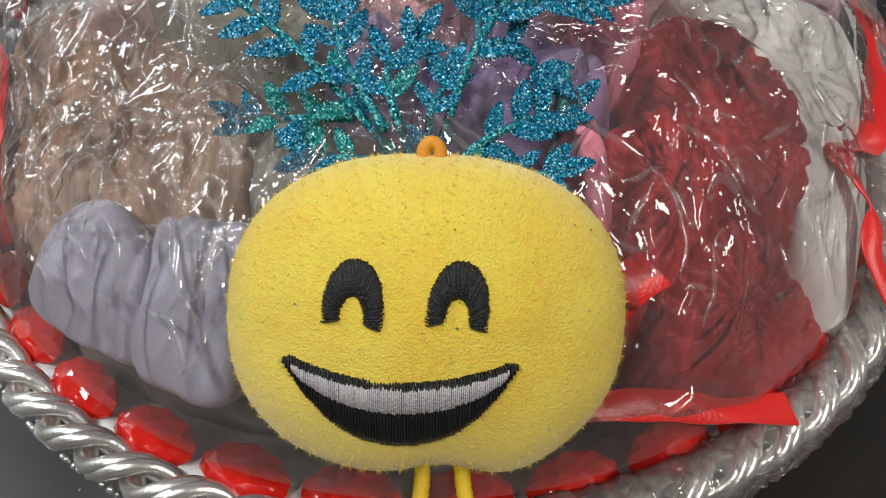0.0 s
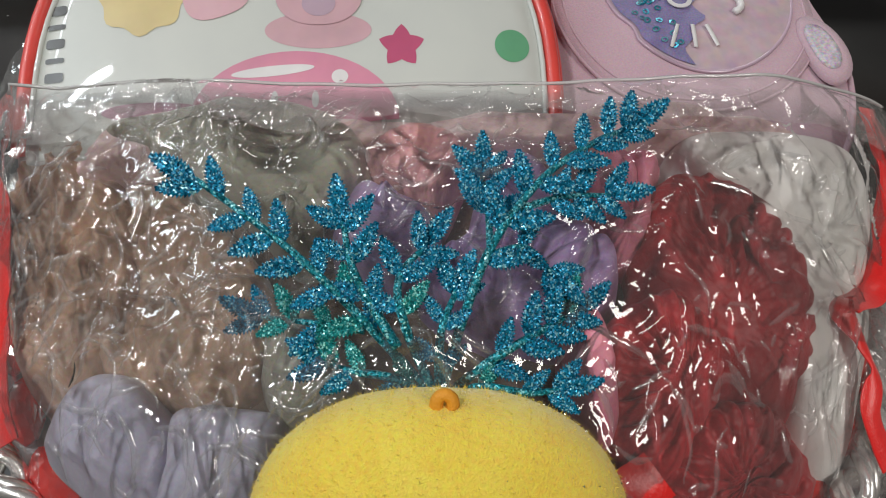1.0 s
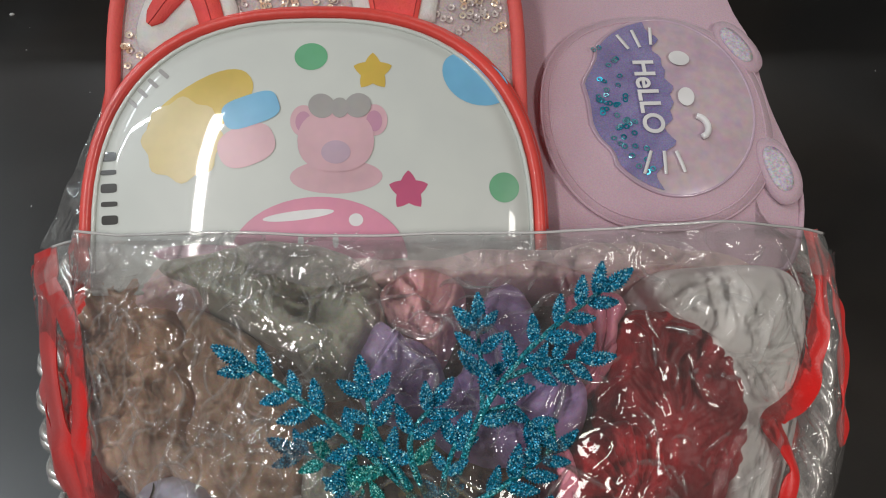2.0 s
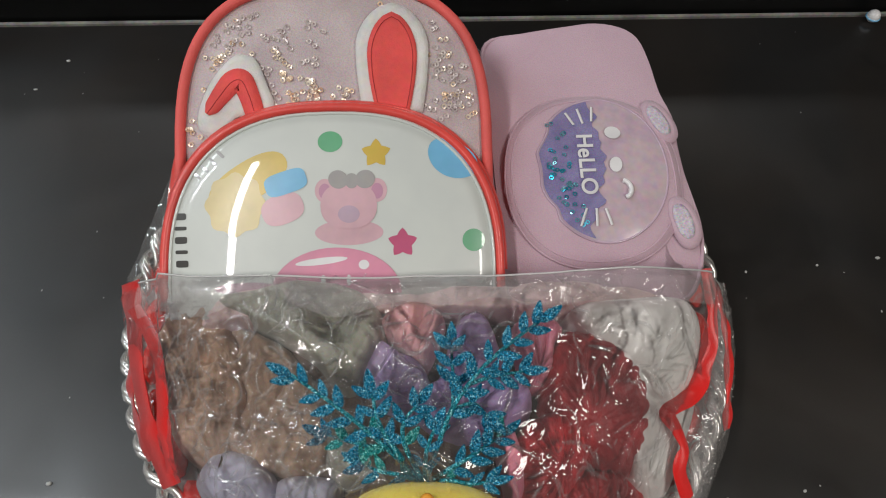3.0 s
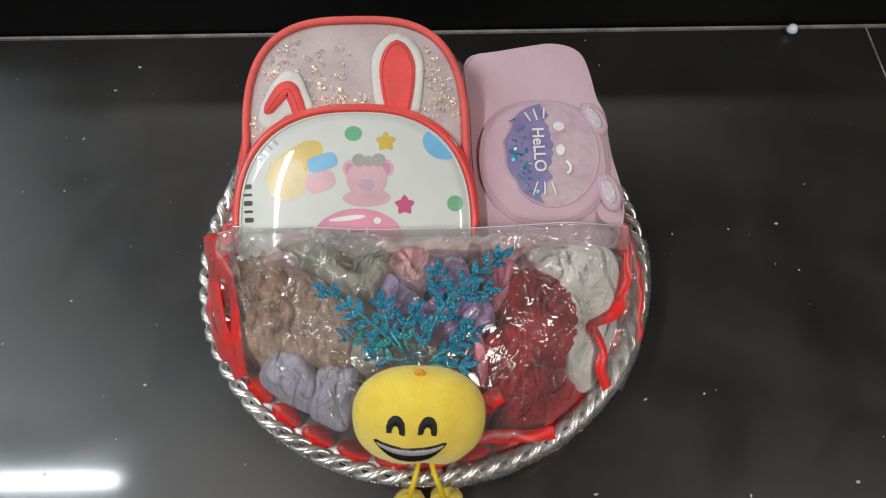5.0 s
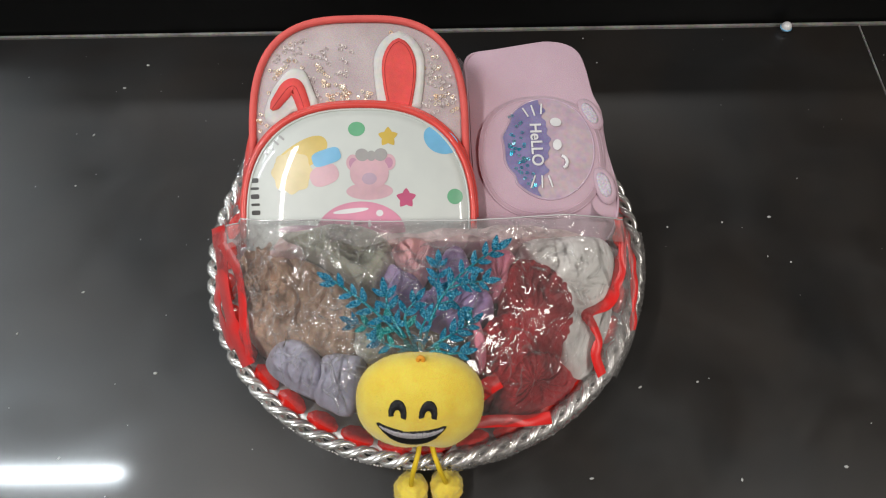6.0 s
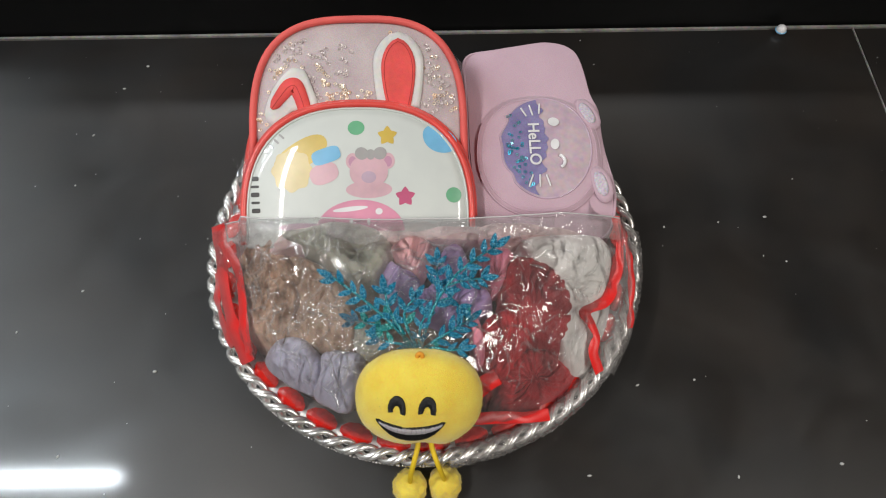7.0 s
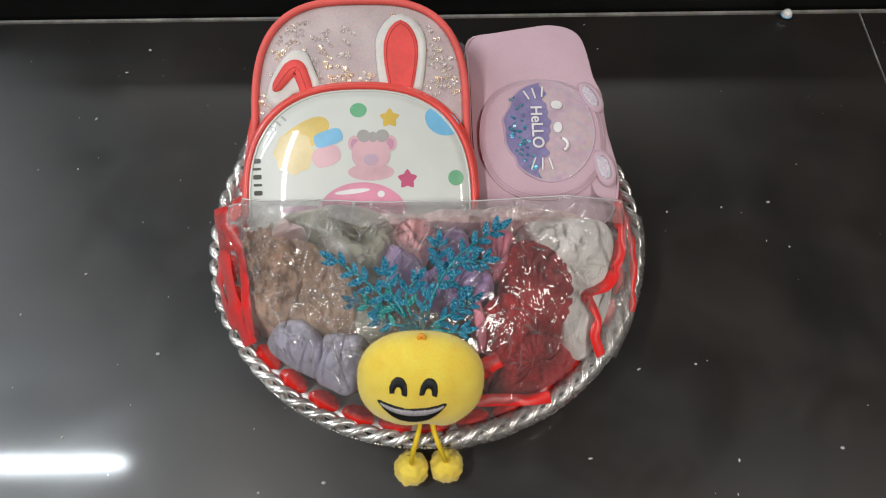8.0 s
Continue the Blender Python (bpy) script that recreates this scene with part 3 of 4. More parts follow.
def scrunchie(label, mat, corners, seed, **kw):
    return heap("scrunchie", label, "scrunchie", mat, corners, seed, group=G, **kw)


scrunchie("tan lace-patterned scrunchie, crumpled under the film", M_TAN, [(-0.149, 0.287), (-0.13, 0.302), (-0.1, 0.298), (-0.08, 0.262), (-0.08, 0.214), (-0.106, 0.199), (-0.138, 0.218), (-0.15, 0.252)], 1, gap=0.002, crumple=0.014, crumple_scale=52, creases=0.005, flaps=2, edge=10)
scrunchie("taupe satin scrunchie, crumpled under the film", M_TAUPE, [(-0.112, 0.292), (-0.066, 0.28), (-0.036, 0.25), (-0.02, 0.225), (-0.022, 0.198), (-0.045, 0.186), (-0.082, 0.198), (-0.105, 0.226)], 2, gap=0.002, crumple=0.012, crumple_scale=42, creases=0.006, flaps=3, edge=10)
scrunchie("grey satin scrunchie behind the taupe one", M_GREY, [(-0.108, 0.297), (-0.08, 0.306), (-0.036, 0.309), (-0.002, 0.299), (0.011, 0.276), (0.002, 0.249), (-0.018, 0.235), (-0.038, 0.256), (-0.068, 0.275)], 3, gap=0.0005, crumple=0.003, crumple_scale=20, edge=14, soft=0.0015)
scrunchie("grey-brown satin scrunchie beside the sprig", M_GREY, [(-0.0294, 0.2197), (-0.0104, 0.2239), (0.0069, 0.2084), (0.0013, 0.189), (-0.0196, 0.1832), (-0.033, 0.1965)], 15, gap=0.007, crumple=0.012, crumple_scale=30, creases=0.005)
scrunchie("pink velour scrunchie, gathered like a fan", M_PINK, [(-0.0002, 0.2789), (0.0124, 0.2899), (0.0241, 0.2929), (0.0358, 0.2901), (0.046, 0.281), (0.0407, 0.2642), (0.0329, 0.2492), (0.0222, 0.2512), (0.0086, 0.266)], 4, gap=0.0, gather=(0.026, 0.225), pleats=44, depth=0.0013, bulge=0.002, hem=0.02, edge=10, soft=0.001)
scrunchie("pale purple satin scrunchie folded flat", M_PALE_PURPLE, [(-0.0106, 0.2448), (-0.0021, 0.2678), (0.0066, 0.27), (0.0144, 0.2612), (0.0299, 0.2541), (0.0357, 0.2403), (0.0261, 0.2242), (0.0059, 0.2241)], 5, gap=0.0, flaps=3, flap_step=0.004, creases=0.003, edge=12)
scrunchie("purple satin scrunchie in deep folds", M_PURPLE, [(0.0475, 0.281), (0.0592, 0.2935), (0.071, 0.2915), (0.079, 0.268), (0.0858, 0.2455), (0.0998, 0.2323), (0.0911, 0.2159), (0.0701, 0.2044), (0.0395, 0.2085), (0.0203, 0.2202), (0.0241, 0.2361), (0.0377, 0.2481)], 6, gap=0.002, gather=(0.05, 0.215), pleats=18, depth=0.004, flaps=2, flap_step=0.003, creases=0.002, edge=10)
scrunchie("rose satin scrunchie peeping out beside the purple one", M_ROSE, [(0.0834, 0.2794), (0.1025, 0.2847), (0.1204, 0.2781), (0.1136, 0.2626), (0.1085, 0.241), (0.0941, 0.2334), (0.086, 0.2516)], 7, gap=0.003, gather=(0.1, 0.245), pleats=18, depth=0.006)
scrunchie("large wine-red velvet scrunchie with ruffled edge", M_WINE, [(0.1035, 0.259), (0.1135, 0.274), (0.132, 0.277), (0.153, 0.269), (0.17, 0.252), (0.179, 0.2275), (0.172, 0.2017), (0.1483, 0.1869), (0.1167, 0.2011), (0.0991, 0.228)], 8, gap=0.001, gather=(0.128, 0.215), pleats=30, depth=0.003, crumple=0.005, crumple_scale=50, creases=0.002, edge=10, hem=0.07)
scrunchie("crimson velvet scrunchie, crumpled", M_CRIMSON, [(0.0735, 0.1963), (0.0893, 0.2202), (0.1108, 0.2297), (0.1285, 0.2236), (0.1344, 0.2011), (0.1208, 0.1769), (0.0992, 0.1576), (0.0795, 0.1651)], 9, gap=0.001, gather=(0.112, 0.192), pleats=22, depth=0.006, crumple=0.007, crumple_scale=45, creases=0.004, hem=0.05)
scrunchie("wine-red velvet scrunchie near the tray's front", M_WINE, [(0.0942, 0.169), (0.1187, 0.1923), (0.1482, 0.1984), (0.1768, 0.1843), (0.1736, 0.1675), (0.1515, 0.1533), (0.1214, 0.1448), (0.0993, 0.1481)], 10, gap=0.002, gather=(0.132, 0.166), pleats=20, depth=0.006, crumple=0.007, creases=0.004, hem=0.05)
scrunchie("rose satin scrunchie end beside the plush charm", M_ROSE, [(0.072, 0.2141), (0.0816, 0.2179), (0.0881, 0.1966), (0.0891, 0.1756), (0.0805, 0.1699), (0.0747, 0.187)], 16, gap=-0.002, flaps=1)
scrunchie("lavender-grey cotton scrunchie, plump", M_LAV, [(-0.1181, 0.1939), (-0.1112, 0.2084), (-0.0931, 0.2137), (-0.0735, 0.2078), (-0.0608, 0.1923), (-0.0561, 0.1749), (-0.0625, 0.1598), (-0.0845, 0.1661), (-0.1064, 0.1801)], 11, gap=0.004, base=0.074, bulge=0.004, edge=4, soft=0.0012)
scrunchie("lavender-grey cotton scrunchie, gathered", M_LAV, [(-0.0598, 0.1923), (-0.0402, 0.1952), (-0.0196, 0.1904), (-0.0216, 0.1708), (-0.0278, 0.1537), (-0.039, 0.1434), (-0.0568, 0.1504), (-0.0695, 0.1601), (-0.0621, 0.175)], 12, gap=0.006, base=0.074, flaps=3, flap_step=0.003, edge=7, soft=0.0015)
heap("cloth", "pale pink cloth under the film's back hem", "cloth", M_PALE_PINK, [(0.0689, 0.2955), (0.0883, 0.304), (0.1262, 0.3041), (0.1587, 0.3006), (0.1635, 0.292), (0.1261, 0.2867), (0.0882, 0.2842)], 17, crumple=0.006, crumple_scale=30)
heap("lining", "smooth white lining at the tray's side", "lining", M_PAPER, [(0.119, 0.2928), (0.1581, 0.2986), (0.206, 0.303), (0.22, 0.287), (0.221, 0.258), (0.213, 0.228), (0.2, 0.2), (0.184, 0.175), (0.1563, 0.1871), (0.1578, 0.2255), (0.1462, 0.2612), (0.1228, 0.2717)], 13, gap=0.004, creases=0.001, edge=14, soft=0.0015)
# added backing strip, its pale pink stands for haze in the film
heap("lining", "pinkish white strip added for the haze at the film's back hem", "lining", M_PALE_PINK, [(-0.152, 0.29), (-0.1, 0.302), (0.03, 0.3035), (0.12, 0.302), (0.2, 0.3), (0.2, 0.29), (0.12, 0.284), (0.03, 0.284), (-0.1, 0.28), (-0.145, 0.28)], 18, gap=0.006, crumple=0.003, crumple_scale=20, edge=14)
# added filler heap: its dark colour paints the shaded gaps below
heap("cloth", "dull brown filler standing for the shade between the scrunchies", "cloth", M_SHADE, [(-0.145, 0.24), (-0.12, 0.295), (0.0, 0.31), (0.12, 0.295), (0.145, 0.24), (0.11, 0.175), (0.0, 0.155), (-0.11, 0.175)], 14, gap=0.027, crumple=0.01, crumple_scale=22)

# ---- red ribbons of the film pouch ----


def ribbon(points, width, lean=0.0, steps=12, bm=None):
    pts = spline(points, steps)
    rows = [[], []]
    back = [[], []]
    for i, p in enumerate(pts):
        tan = (pts[min(i + 1, len(pts) - 1)] - pts[max(i - 1, 0)]).normalized()
        up = Vector((math.sin(lean), 0, math.cos(lean)))
        side = tan.cross(up).normalized()
        nor = side.cross(tan).normalized()
        wave = 0.0016 * noise.noise(p * 60)
        for k, s in ((0, -0.5), (1, 0.5)):
            rows[k].append(p + side * width * s + nor * wave * s * 4)
            back[k].append(p + side * width * s + nor * (wave * s * 4 - 0.0007))
    return sheet([rows[0], rows[1], back[1], back[0], rows[0]])


def red_ribbon(points, width, lean=0.0, label="shiny red ribbon edging the clear film"):
    ob = part("ribbon", ribbon(points, width, lean), M_RED)
    return tagged(ob, label, "ribbon", "red ribbons of the tray")


red_ribbon([(-0.166, 0.318, 0.12), (-0.161, 0.29, 0.113), (-0.158, 0.262, 0.102), (-0.151, 0.233, 0.09), (-0.141, 0.209, 0.08), (-0.134, 0.194, 0.074)], 0.0165, -0.6)
red_ribbon([(-0.16, 0.3, 0.12), (-0.144, 0.276, 0.117), (-0.1375, 0.25, 0.109), (-0.136, 0.228, 0.099), (-0.131, 0.2, 0.085)], 0.0085, -0.35)
red_ribbon([(-0.172, 0.285, 0.083), (-0.171, 0.26, 0.08), (-0.164, 0.235, 0.074), (-0.152, 0.212, 0.07)], 0.012, -0.8, "darker red ribbon tucked inside the rim")
red_ribbon([(0.2185, 0.317, 0.125), (0.228, 0.297, 0.116), (0.232, 0.276, 0.108), (0.2335, 0.25, 0.092), (0.232, 0.2215, 0.076)], 0.0085, 0.5)
red_ribbon([(0.2185, 0.316, 0.129), (0.2215, 0.29, 0.118), (0.216, 0.262, 0.106), (0.205, 0.24, 0.101), (0.183, 0.2275, 0.11), (0.1885, 0.217, 0.103), (0.1935, 0.207, 0.096), (0.1905, 0.194, 0.089), (0.197, 0.178, 0.077)], 0.0105, 0.35)
red_ribbon([(0.074, 0.134, 0.088), (0.098, 0.136, 0.085), (0.124, 0.137, 0.079), (0.147, 0.141, 0.072)], 0.011, 0.0, "flat red ribbon lying along the tray's front")
red_ribbon([(0.076, 0.151, 0.107), (0.087, 0.159, 0.113), (0.098, 0.165, 0.115)], 0.015, 0.2, "short red ribbon end beside the plush charm")

# ---- backpack ----
bag = thing("backpack", "small coral-edged backpack with rabbit ears and sequins", "backpack", at=pose(-0.027, 0.326, 0.154, 26.6))


def bag_main(u, v):
    r = (abs(u / 0.101) ** 3 + abs(max(v - 0.056, 0) / 0.1165) ** 3) ** (1 / 3)
    return -0.013 - 0.006 * min(r, 1.0) ** 6


def bag_pocket(u, v):
    r = (abs(u / 0.107) ** 2.5 + abs(max(v + 0.02, 0) / 0.108) ** 2.5) ** (1 / 2.5)
    return 0.003 - 0.007 * min(r, 1.02) ** 5


OUT = arch(0.101, 0.056, 0.1725, -0.055, 3.0)
body = drape(OUT, bag_main, 0.0, 8, (0, 0.05))
part("front_panel", body, M_PANEL, bag, "pale pink panel covered in sequins")
rows = []
for depth, k in ((0.019, 0.0), (0.03, -0.003), (0.06, -0.003), (0.085, 0.006), (0.092, 0.022)):
    rows.append([(u, v, -depth - 0.0005) for u, v in arch(0.101, 0.056, 0.1725, -0.055, 3.0, k=k)])
bm = sheet(rows, True)
bm.verts.ensure_lookup_table()
N = len(OUT)
bm.faces.new([bm.verts[4 * N + k] for k in range(N)])
part("body", bm, M_BINDING, bag, "coral side and back")
part("piping", sweep([(u, v, -0.0165) for u, v in OUT[-6:] + OUT[:42]], 0.0036, 8), M_BINDING, bag, "coral cloth binding")
part("strap", sweep(spline([(-0.1, 0.075, -0.024), (-0.106, 0.05, -0.024), (-0.111, 0.015, -0.026), (-0.113, -0.03, -0.03)], 8), 0.0055, 8, flat=0.6), M_CORAL, bag, "coral side strap")
PO = arch(0.107, -0.02, 0.088, -0.046, 2.5)
part("pocket", drape(PO, bag_pocket, 0.0, 8, (0, -0.02), 0.012), M_VINYL, bag, "white printed pocket under clear vinyl")
part("pocket_piping", sweep([(u, v, bag_pocket(u, v) + 0.0002) for u, v in PO[-7:] + PO[:44]], 0.0031, 8), M_CORAL, bag)
part("vinyl_edge", sweep([(u * 0.962, v * 0.962 - 0.0008, bag_pocket(u * 0.962, v * 0.962) + 0.0002) for u, v in PO[-5:] + PO[:42]], 0.0011, 8), M_VINYL, bag, "raised edge of the clear vinyl")
part("pocket_zip", sweep([(u * 1.012, v + 0.002, -0.0105) for u, v in PO[:37]], 0.0042, 8), M_CORAL, bag)


def printed(outline, colour, k=1, surf=bag_pocket, parent=bag, name="print", label=""):
    return part(name, drape(outline, surf, 0.00012 * k, 6), M_INK[colour], parent, label)


# printed shapes: u to the side, v up the slope, from the bag's middle
def uv(x, y):
    return (x + 0.027, (y - 0.326) / 0.894)


printed(ellipse(*uv(-0.027, 0.384), 0.0078, 0.0068), "green")
printed(ellipse(*uv(0.063, 0.327), 0.0072, 0.0072), "green")
printed(star(*uv(0.002, 0.377), 0.0095), "gold")
printed(star(*uv(0.018, 0.326), 0.0095), "berry")
printed([(uv(0.049, 0.374)[0] + 0.016 * math.cos(a) * (1 + 0.12 * math.cos(a)), uv(0.049, 0.374)[1] + 0.0125 * math.sin(a) - 0.004 * math.cos(a)) for a in (k * math.pi / 16 for k in range(32))], "blue")
# pastry shape in yellow, blue and pink
printed(ellipse(*uv(-0.079, 0.362), 0.028, 0.0125, turn=32, power=2.3), "lemon", 1)
printed([(uv(-0.087, 0.349)[0] + (0.0185 + 0.0013 * math.cos(8 * a)) * math.cos(a), uv(-0.087, 0.349)[1] + (0.0195 + 0.0013 * math.cos(8 * a)) * math.sin(a)) for a in (k * math.pi / 24 for k in range(48))], "cream", 2)
printed(ellipse(*uv(-0.057, 0.346), 0.0135, 0.0095, turn=20, power=2.6), "rose", 3)
printed(ellipse(*uv(-0.055, 0.361), 0.0135, 0.0072, turn=18, power=3.5), "blue", 4)
# pink toy animal, as plain shapes
hx, hy = uv(-0.0155, 0.3475)
printed(ellipse(hx, hy - 0.017, 0.0215, 0.008), "rose", 1)
for s in (-1, 1):
    printed(ellipse(hx + s * 0.0165 + 0.0015, hy + 0.0095, 0.0062, 0.0075), "rose", 2)
    printed(ellipse(hx + s * 0.0165 + 0.0015, hy + 0.009, 0.0037, 0.005), "mauve", 3)
printed(ellipse(hx, hy, 0.0178, 0.0148, power=2.3), "rose", 4)
printed(ellipse(hx, hy - 0.0055, 0.0068, 0.0055), "lilac", 5)
for s in (-1, 1):
    printed(ellipse(hx + 0.002 + s * 0.0085, hy + 0.0165, 0.0062, 0.0058, turn=s * 25), "grey", 5)
printed(ellipse(hx + 0.002, hy + 0.0155, 0.0042, 0.0048), "grey", 6)
dx, dy = uv(-0.024, 0.298)
printed([(dx + 0.041 * math.cos(a), dy + 0.029 * math.sin(a)) for a in (k * math.pi / 24 for k in range(25))] + [(dx + 0.041 - 0.082 * k / 8, dy - 0.006) for k in range(9)], "pink", 6)
printed(ellipse(dx - 0.009, dy + 0.0205, 0.0165, 0.0022, turn=6), "white", 7)
printed(ellipse(dx + 0.0175, dy + 0.018, 0.0033, 0.003), "white", 7)
printed(ellipse(dx - 0.055, dy + 0.004, 0.021, 0.004), "mauve", 3)
for s in (-0.5, 0.5):
    printed(ellipse(dx + s * 0.016, dy + 0.0085, 0.0014, 0.0035), "white", 7)
# unreadable lettering up the pocket's side: plain bars
for k in range(5):
    cu, cv = uv(-0.123, 0.343)
    printed(ellipse(cu + 0.0004 * k, cv - 0.0075 * k, 0.0042, 0.0012 if k % 2 else 0.0022, power=5), "dark", 1, name="lettering_bar")
for k in range(4):
    cu, cv = uv(-0.112, 0.366)
    printed(ellipse(cu + 0.005 * k, cv + 0.0045 * k, 0.0033, 0.001, turn=-42, power=5), "grey", 1, name="lettering_bar")

# rabbit ears sewn on the sequin panel
def ear_up(widest, tip, foot):
    """An upright ear: widest above the middle, narrowing to its foot."""
    side = []
    for i in range(25):
        t = i / 24
        if t < 0.58:
            w = foot + (widest - foot) * math.sin(math.pi / 2 * t / 0.58)
        else:
            w = widest * max(0.0, 1 - ((t - 0.58) / 0.42) ** 1.9) ** 0.62
        side.append((w, 0.086 + (tip - 0.086) * t))
    return [(0.0395 + w, v) for w, v in side] + [(0.0395 - w, v) for w, v in side[-2::-1]]


part("ear", drape(ear_up(0.0238, 0.1595, 0.0195), bag_main, 0.0024, 6, (0.0395, 0.118), 0.002), M_FELT, bag, "white felt rabbit ear")
part("ear_inner", drape(ear_up(0.0162, 0.1525, 0.0108), bag_main, 0.0034, 6, (0.0395, 0.118), 0.001), M_CORAL_FELT, bag)
part("stitching", sweep([(u, v, bag_main(u, v) + 0.0035) for u, v in ear_up(0.0135, 0.149, 0.0085)], 0.00028, 5), M_STITCH, bag, "dark coral stitching")


def bent(points, widths):
    left, right = [], []
    for i, (u, v) in enumerate(points):
        a, b = points[max(i - 1, 0)], points[min(i + 1, len(points) - 1)]
        tu, tv = b[0] - a[0], b[1] - a[1]
        l = math.hypot(tu, tv)
        left.append((u - tv / l * widths[i], v + tu / l * widths[i]))
        right.append((u + tv / l * widths[i], v - tu / l * widths[i]))
    return left, right


def strip(points, widths, surf, off, thick):
    pts = [(p.x, p.y) for p in spline([(u, v, 0) for u, v in points], 8)]
    n = len(pts)
    w = [np.interp(i / (n - 1), np.linspace(0, 1, len(widths)), widths) for i in range(n)]
    l, r = bent(pts, w)
    rows = [[(u, v, surf(u, v) + off - thick) for u, v in l], [(u, v, surf(u, v) + off) for u, v in l], [(u, v, surf(u, v) + off) for u, v in pts],
            [(u, v, surf(u, v) + off) for u, v in r], [(u, v, surf(u, v) + off - thick) for u, v in r]]
    return sheet(rows)


BEND = [(-0.0384, 0.0886), (-0.0427, 0.106), (-0.0484, 0.12), (-0.0539, 0.1243), (-0.0631, 0.1244), (-0.0716, 0.1171), (-0.0797, 0.1066), (-0.086, 0.0929), (-0.0881, 0.0813),
        (-0.085, 0.0743), (-0.0758, 0.0709), (-0.0664, 0.08), (-0.0603, 0.0845)]
part("ear", drape(closed(BEND, 64), bag_main, 0.0026, 5, (-0.062, 0.104), 0.0022), M_FELT, bag, "bent white felt rabbit ear")
FOLD = [(-0.0498, 0.0855), (-0.0535, 0.0975), (-0.0585, 0.1075), (-0.065, 0.1065), (-0.0725, 0.098), (-0.0782, 0.0905), (-0.0815, 0.0865)]
part("ear_inner", strip(FOLD, [0.0062, 0.0066, 0.0074, 0.0074, 0.0062, 0.005, 0.0015], bag_main, 0.0038, 0.0012), M_CORAL_FELT, bag)
part("stitching", sweep([(p.x, p.y, bag_main(p.x, p.y) + 0.0039) for p in spline([(u, v, 0) for u, v in FOLD], 8)], 0.00028, 5), M_STITCH, bag, "dark coral stitching")


def sequin(bm, u, v, rs):
    c = pose(u, v, bag_main(u, v) + 0.0012, rs.uniform(-14, 14), rs.uniform(-14, 14))
    outer = [bm.verts.new(c @ Vector((0.00185 * math.cos(a), 0.00185 * math.sin(a), 0))) for a in (k * math.pi / 4 for k in range(8))]
    inner = [bm.verts.new(c @ Vector((0.0008 * math.cos(a), 0.0008 * math.sin(a), -0.0004))) for a in (k * math.pi / 4 for k in range(8))]
    for k in range(8):
        bm.faces.new((outer[k], outer[(k + 1) % 8], inner[(k + 1) % 8], inner[k]))


def on_panel(u, v):
    return abs(u / 0.096) ** 3 + abs(max(v - 0.056, 0) / 0.108) ** 3 < 1


# bright sequins lie in drifts, the dull ones all over the shaded side
rs = random.Random(3)
bm = bmesh.new()
for u, v, count in ((-0.0626, 0.1503, 4), (-0.0765, 0.1255, 8), (-0.0895, 0.104, 4), (-0.0638, 0.1355, 3), (-0.036, 0.1265, 6), (-0.0264, 0.11, 9), (-0.0127, 0.1031, 13), (-0.026, 0.0964, 9),
                    (-0.007, 0.0965, 8), (0.0081, 0.098, 6), (0.031, 0.1625, 2), (0.039, 0.1618, 1), (0.0784, 0.134, 3), (0.0712, 0.1202, 5), (0.073, 0.099, 6), (0.0846, 0.0944, 4), (0.0914, 0.0873, 5), (-0.0895, 0.0767, 8)):
    for k in range(count):
        a, b = u + rs.gauss(0, 0.0045), v + rs.gauss(0, 0.004)
        if on_panel(a, b):
            sequin(bm, a, b, rs)
tagged(part("gold_sequin_scatter", bm, M_GOLD_SEQ, bag, "scattered bright gold sequins", False), kind="stuff")
bm = bmesh.new()
for k in range(480):
    a, b = rs.uniform(-0.095, 0.095), rs.uniform(0.07, 0.168)
    if on_panel(a, b) and noise.noise(Vector((a * 40, b * 40, 5))) > (0.0 if a < -0.01 or a > 0.066 else 0.42):
        sequin(bm, a, b, rs)
tagged(part("pale_sequin_scatter", bm, M_CLEAR_SEQ, bag, "scattered clear sequins", False), kind="stuff")

# ---- lilac purse ----
purse = thing("purse", "lilac cloth purse with a round clear window and flap", "purse", at=pose(0.148, 0.398, 0.1415, 7.5))


PURSE = [(-0.0702, 0.091), (-0.0625, 0.1035), (-0.0358, 0.1081), (-0.0016, 0.1142), (0.0169, 0.1163), (0.0353, 0.1122), (0.0468, 0.1016), (0.0524, 0.081), (0.0566, 0.0528), (0.0632, 0.0343), (0.0636, 0.012), (0.0651, -0.0099), (0.0682, -0.0286), (0.0713, -0.0478), (0.0718, -0.0683), (0.0665, -0.092), (0.05, -0.099), (0, -0.1), (-0.05, -0.099), (-0.063, -0.09), (-0.0637, -0.0634), (-0.067, -0.0125), (-0.0678, 0.0427), (-0.0692, 0.072)]


def purse_out(k):
    """The purse's soft outline, k inset."""
    return [(u - k * u / 0.065, v - k * v / 0.095) for u, v in closed(PURSE, 72)]


def purse_top(u, v):
    r = (abs(u / 0.07) ** 4 + abs((v - 0.008) / 0.115) ** 4) ** 0.25
    return 0.0035 - 0.006 * min(r, 1.05) ** 5 - 5.0 * max(0.0, -0.04 - v) ** 2


def purse_flap(u, v):
    r = math.hypot(u / 0.057, v / 0.06)
    return 0.0035 - 0.002 * min(1.0, math.hypot(u / 0.06, (v + 0.02) / 0.07)) ** 4 - 5.0 * max(0.0, -0.04 - v) ** 2 + 0.0042 - 0.0012 * min(r, 1.1) ** 6


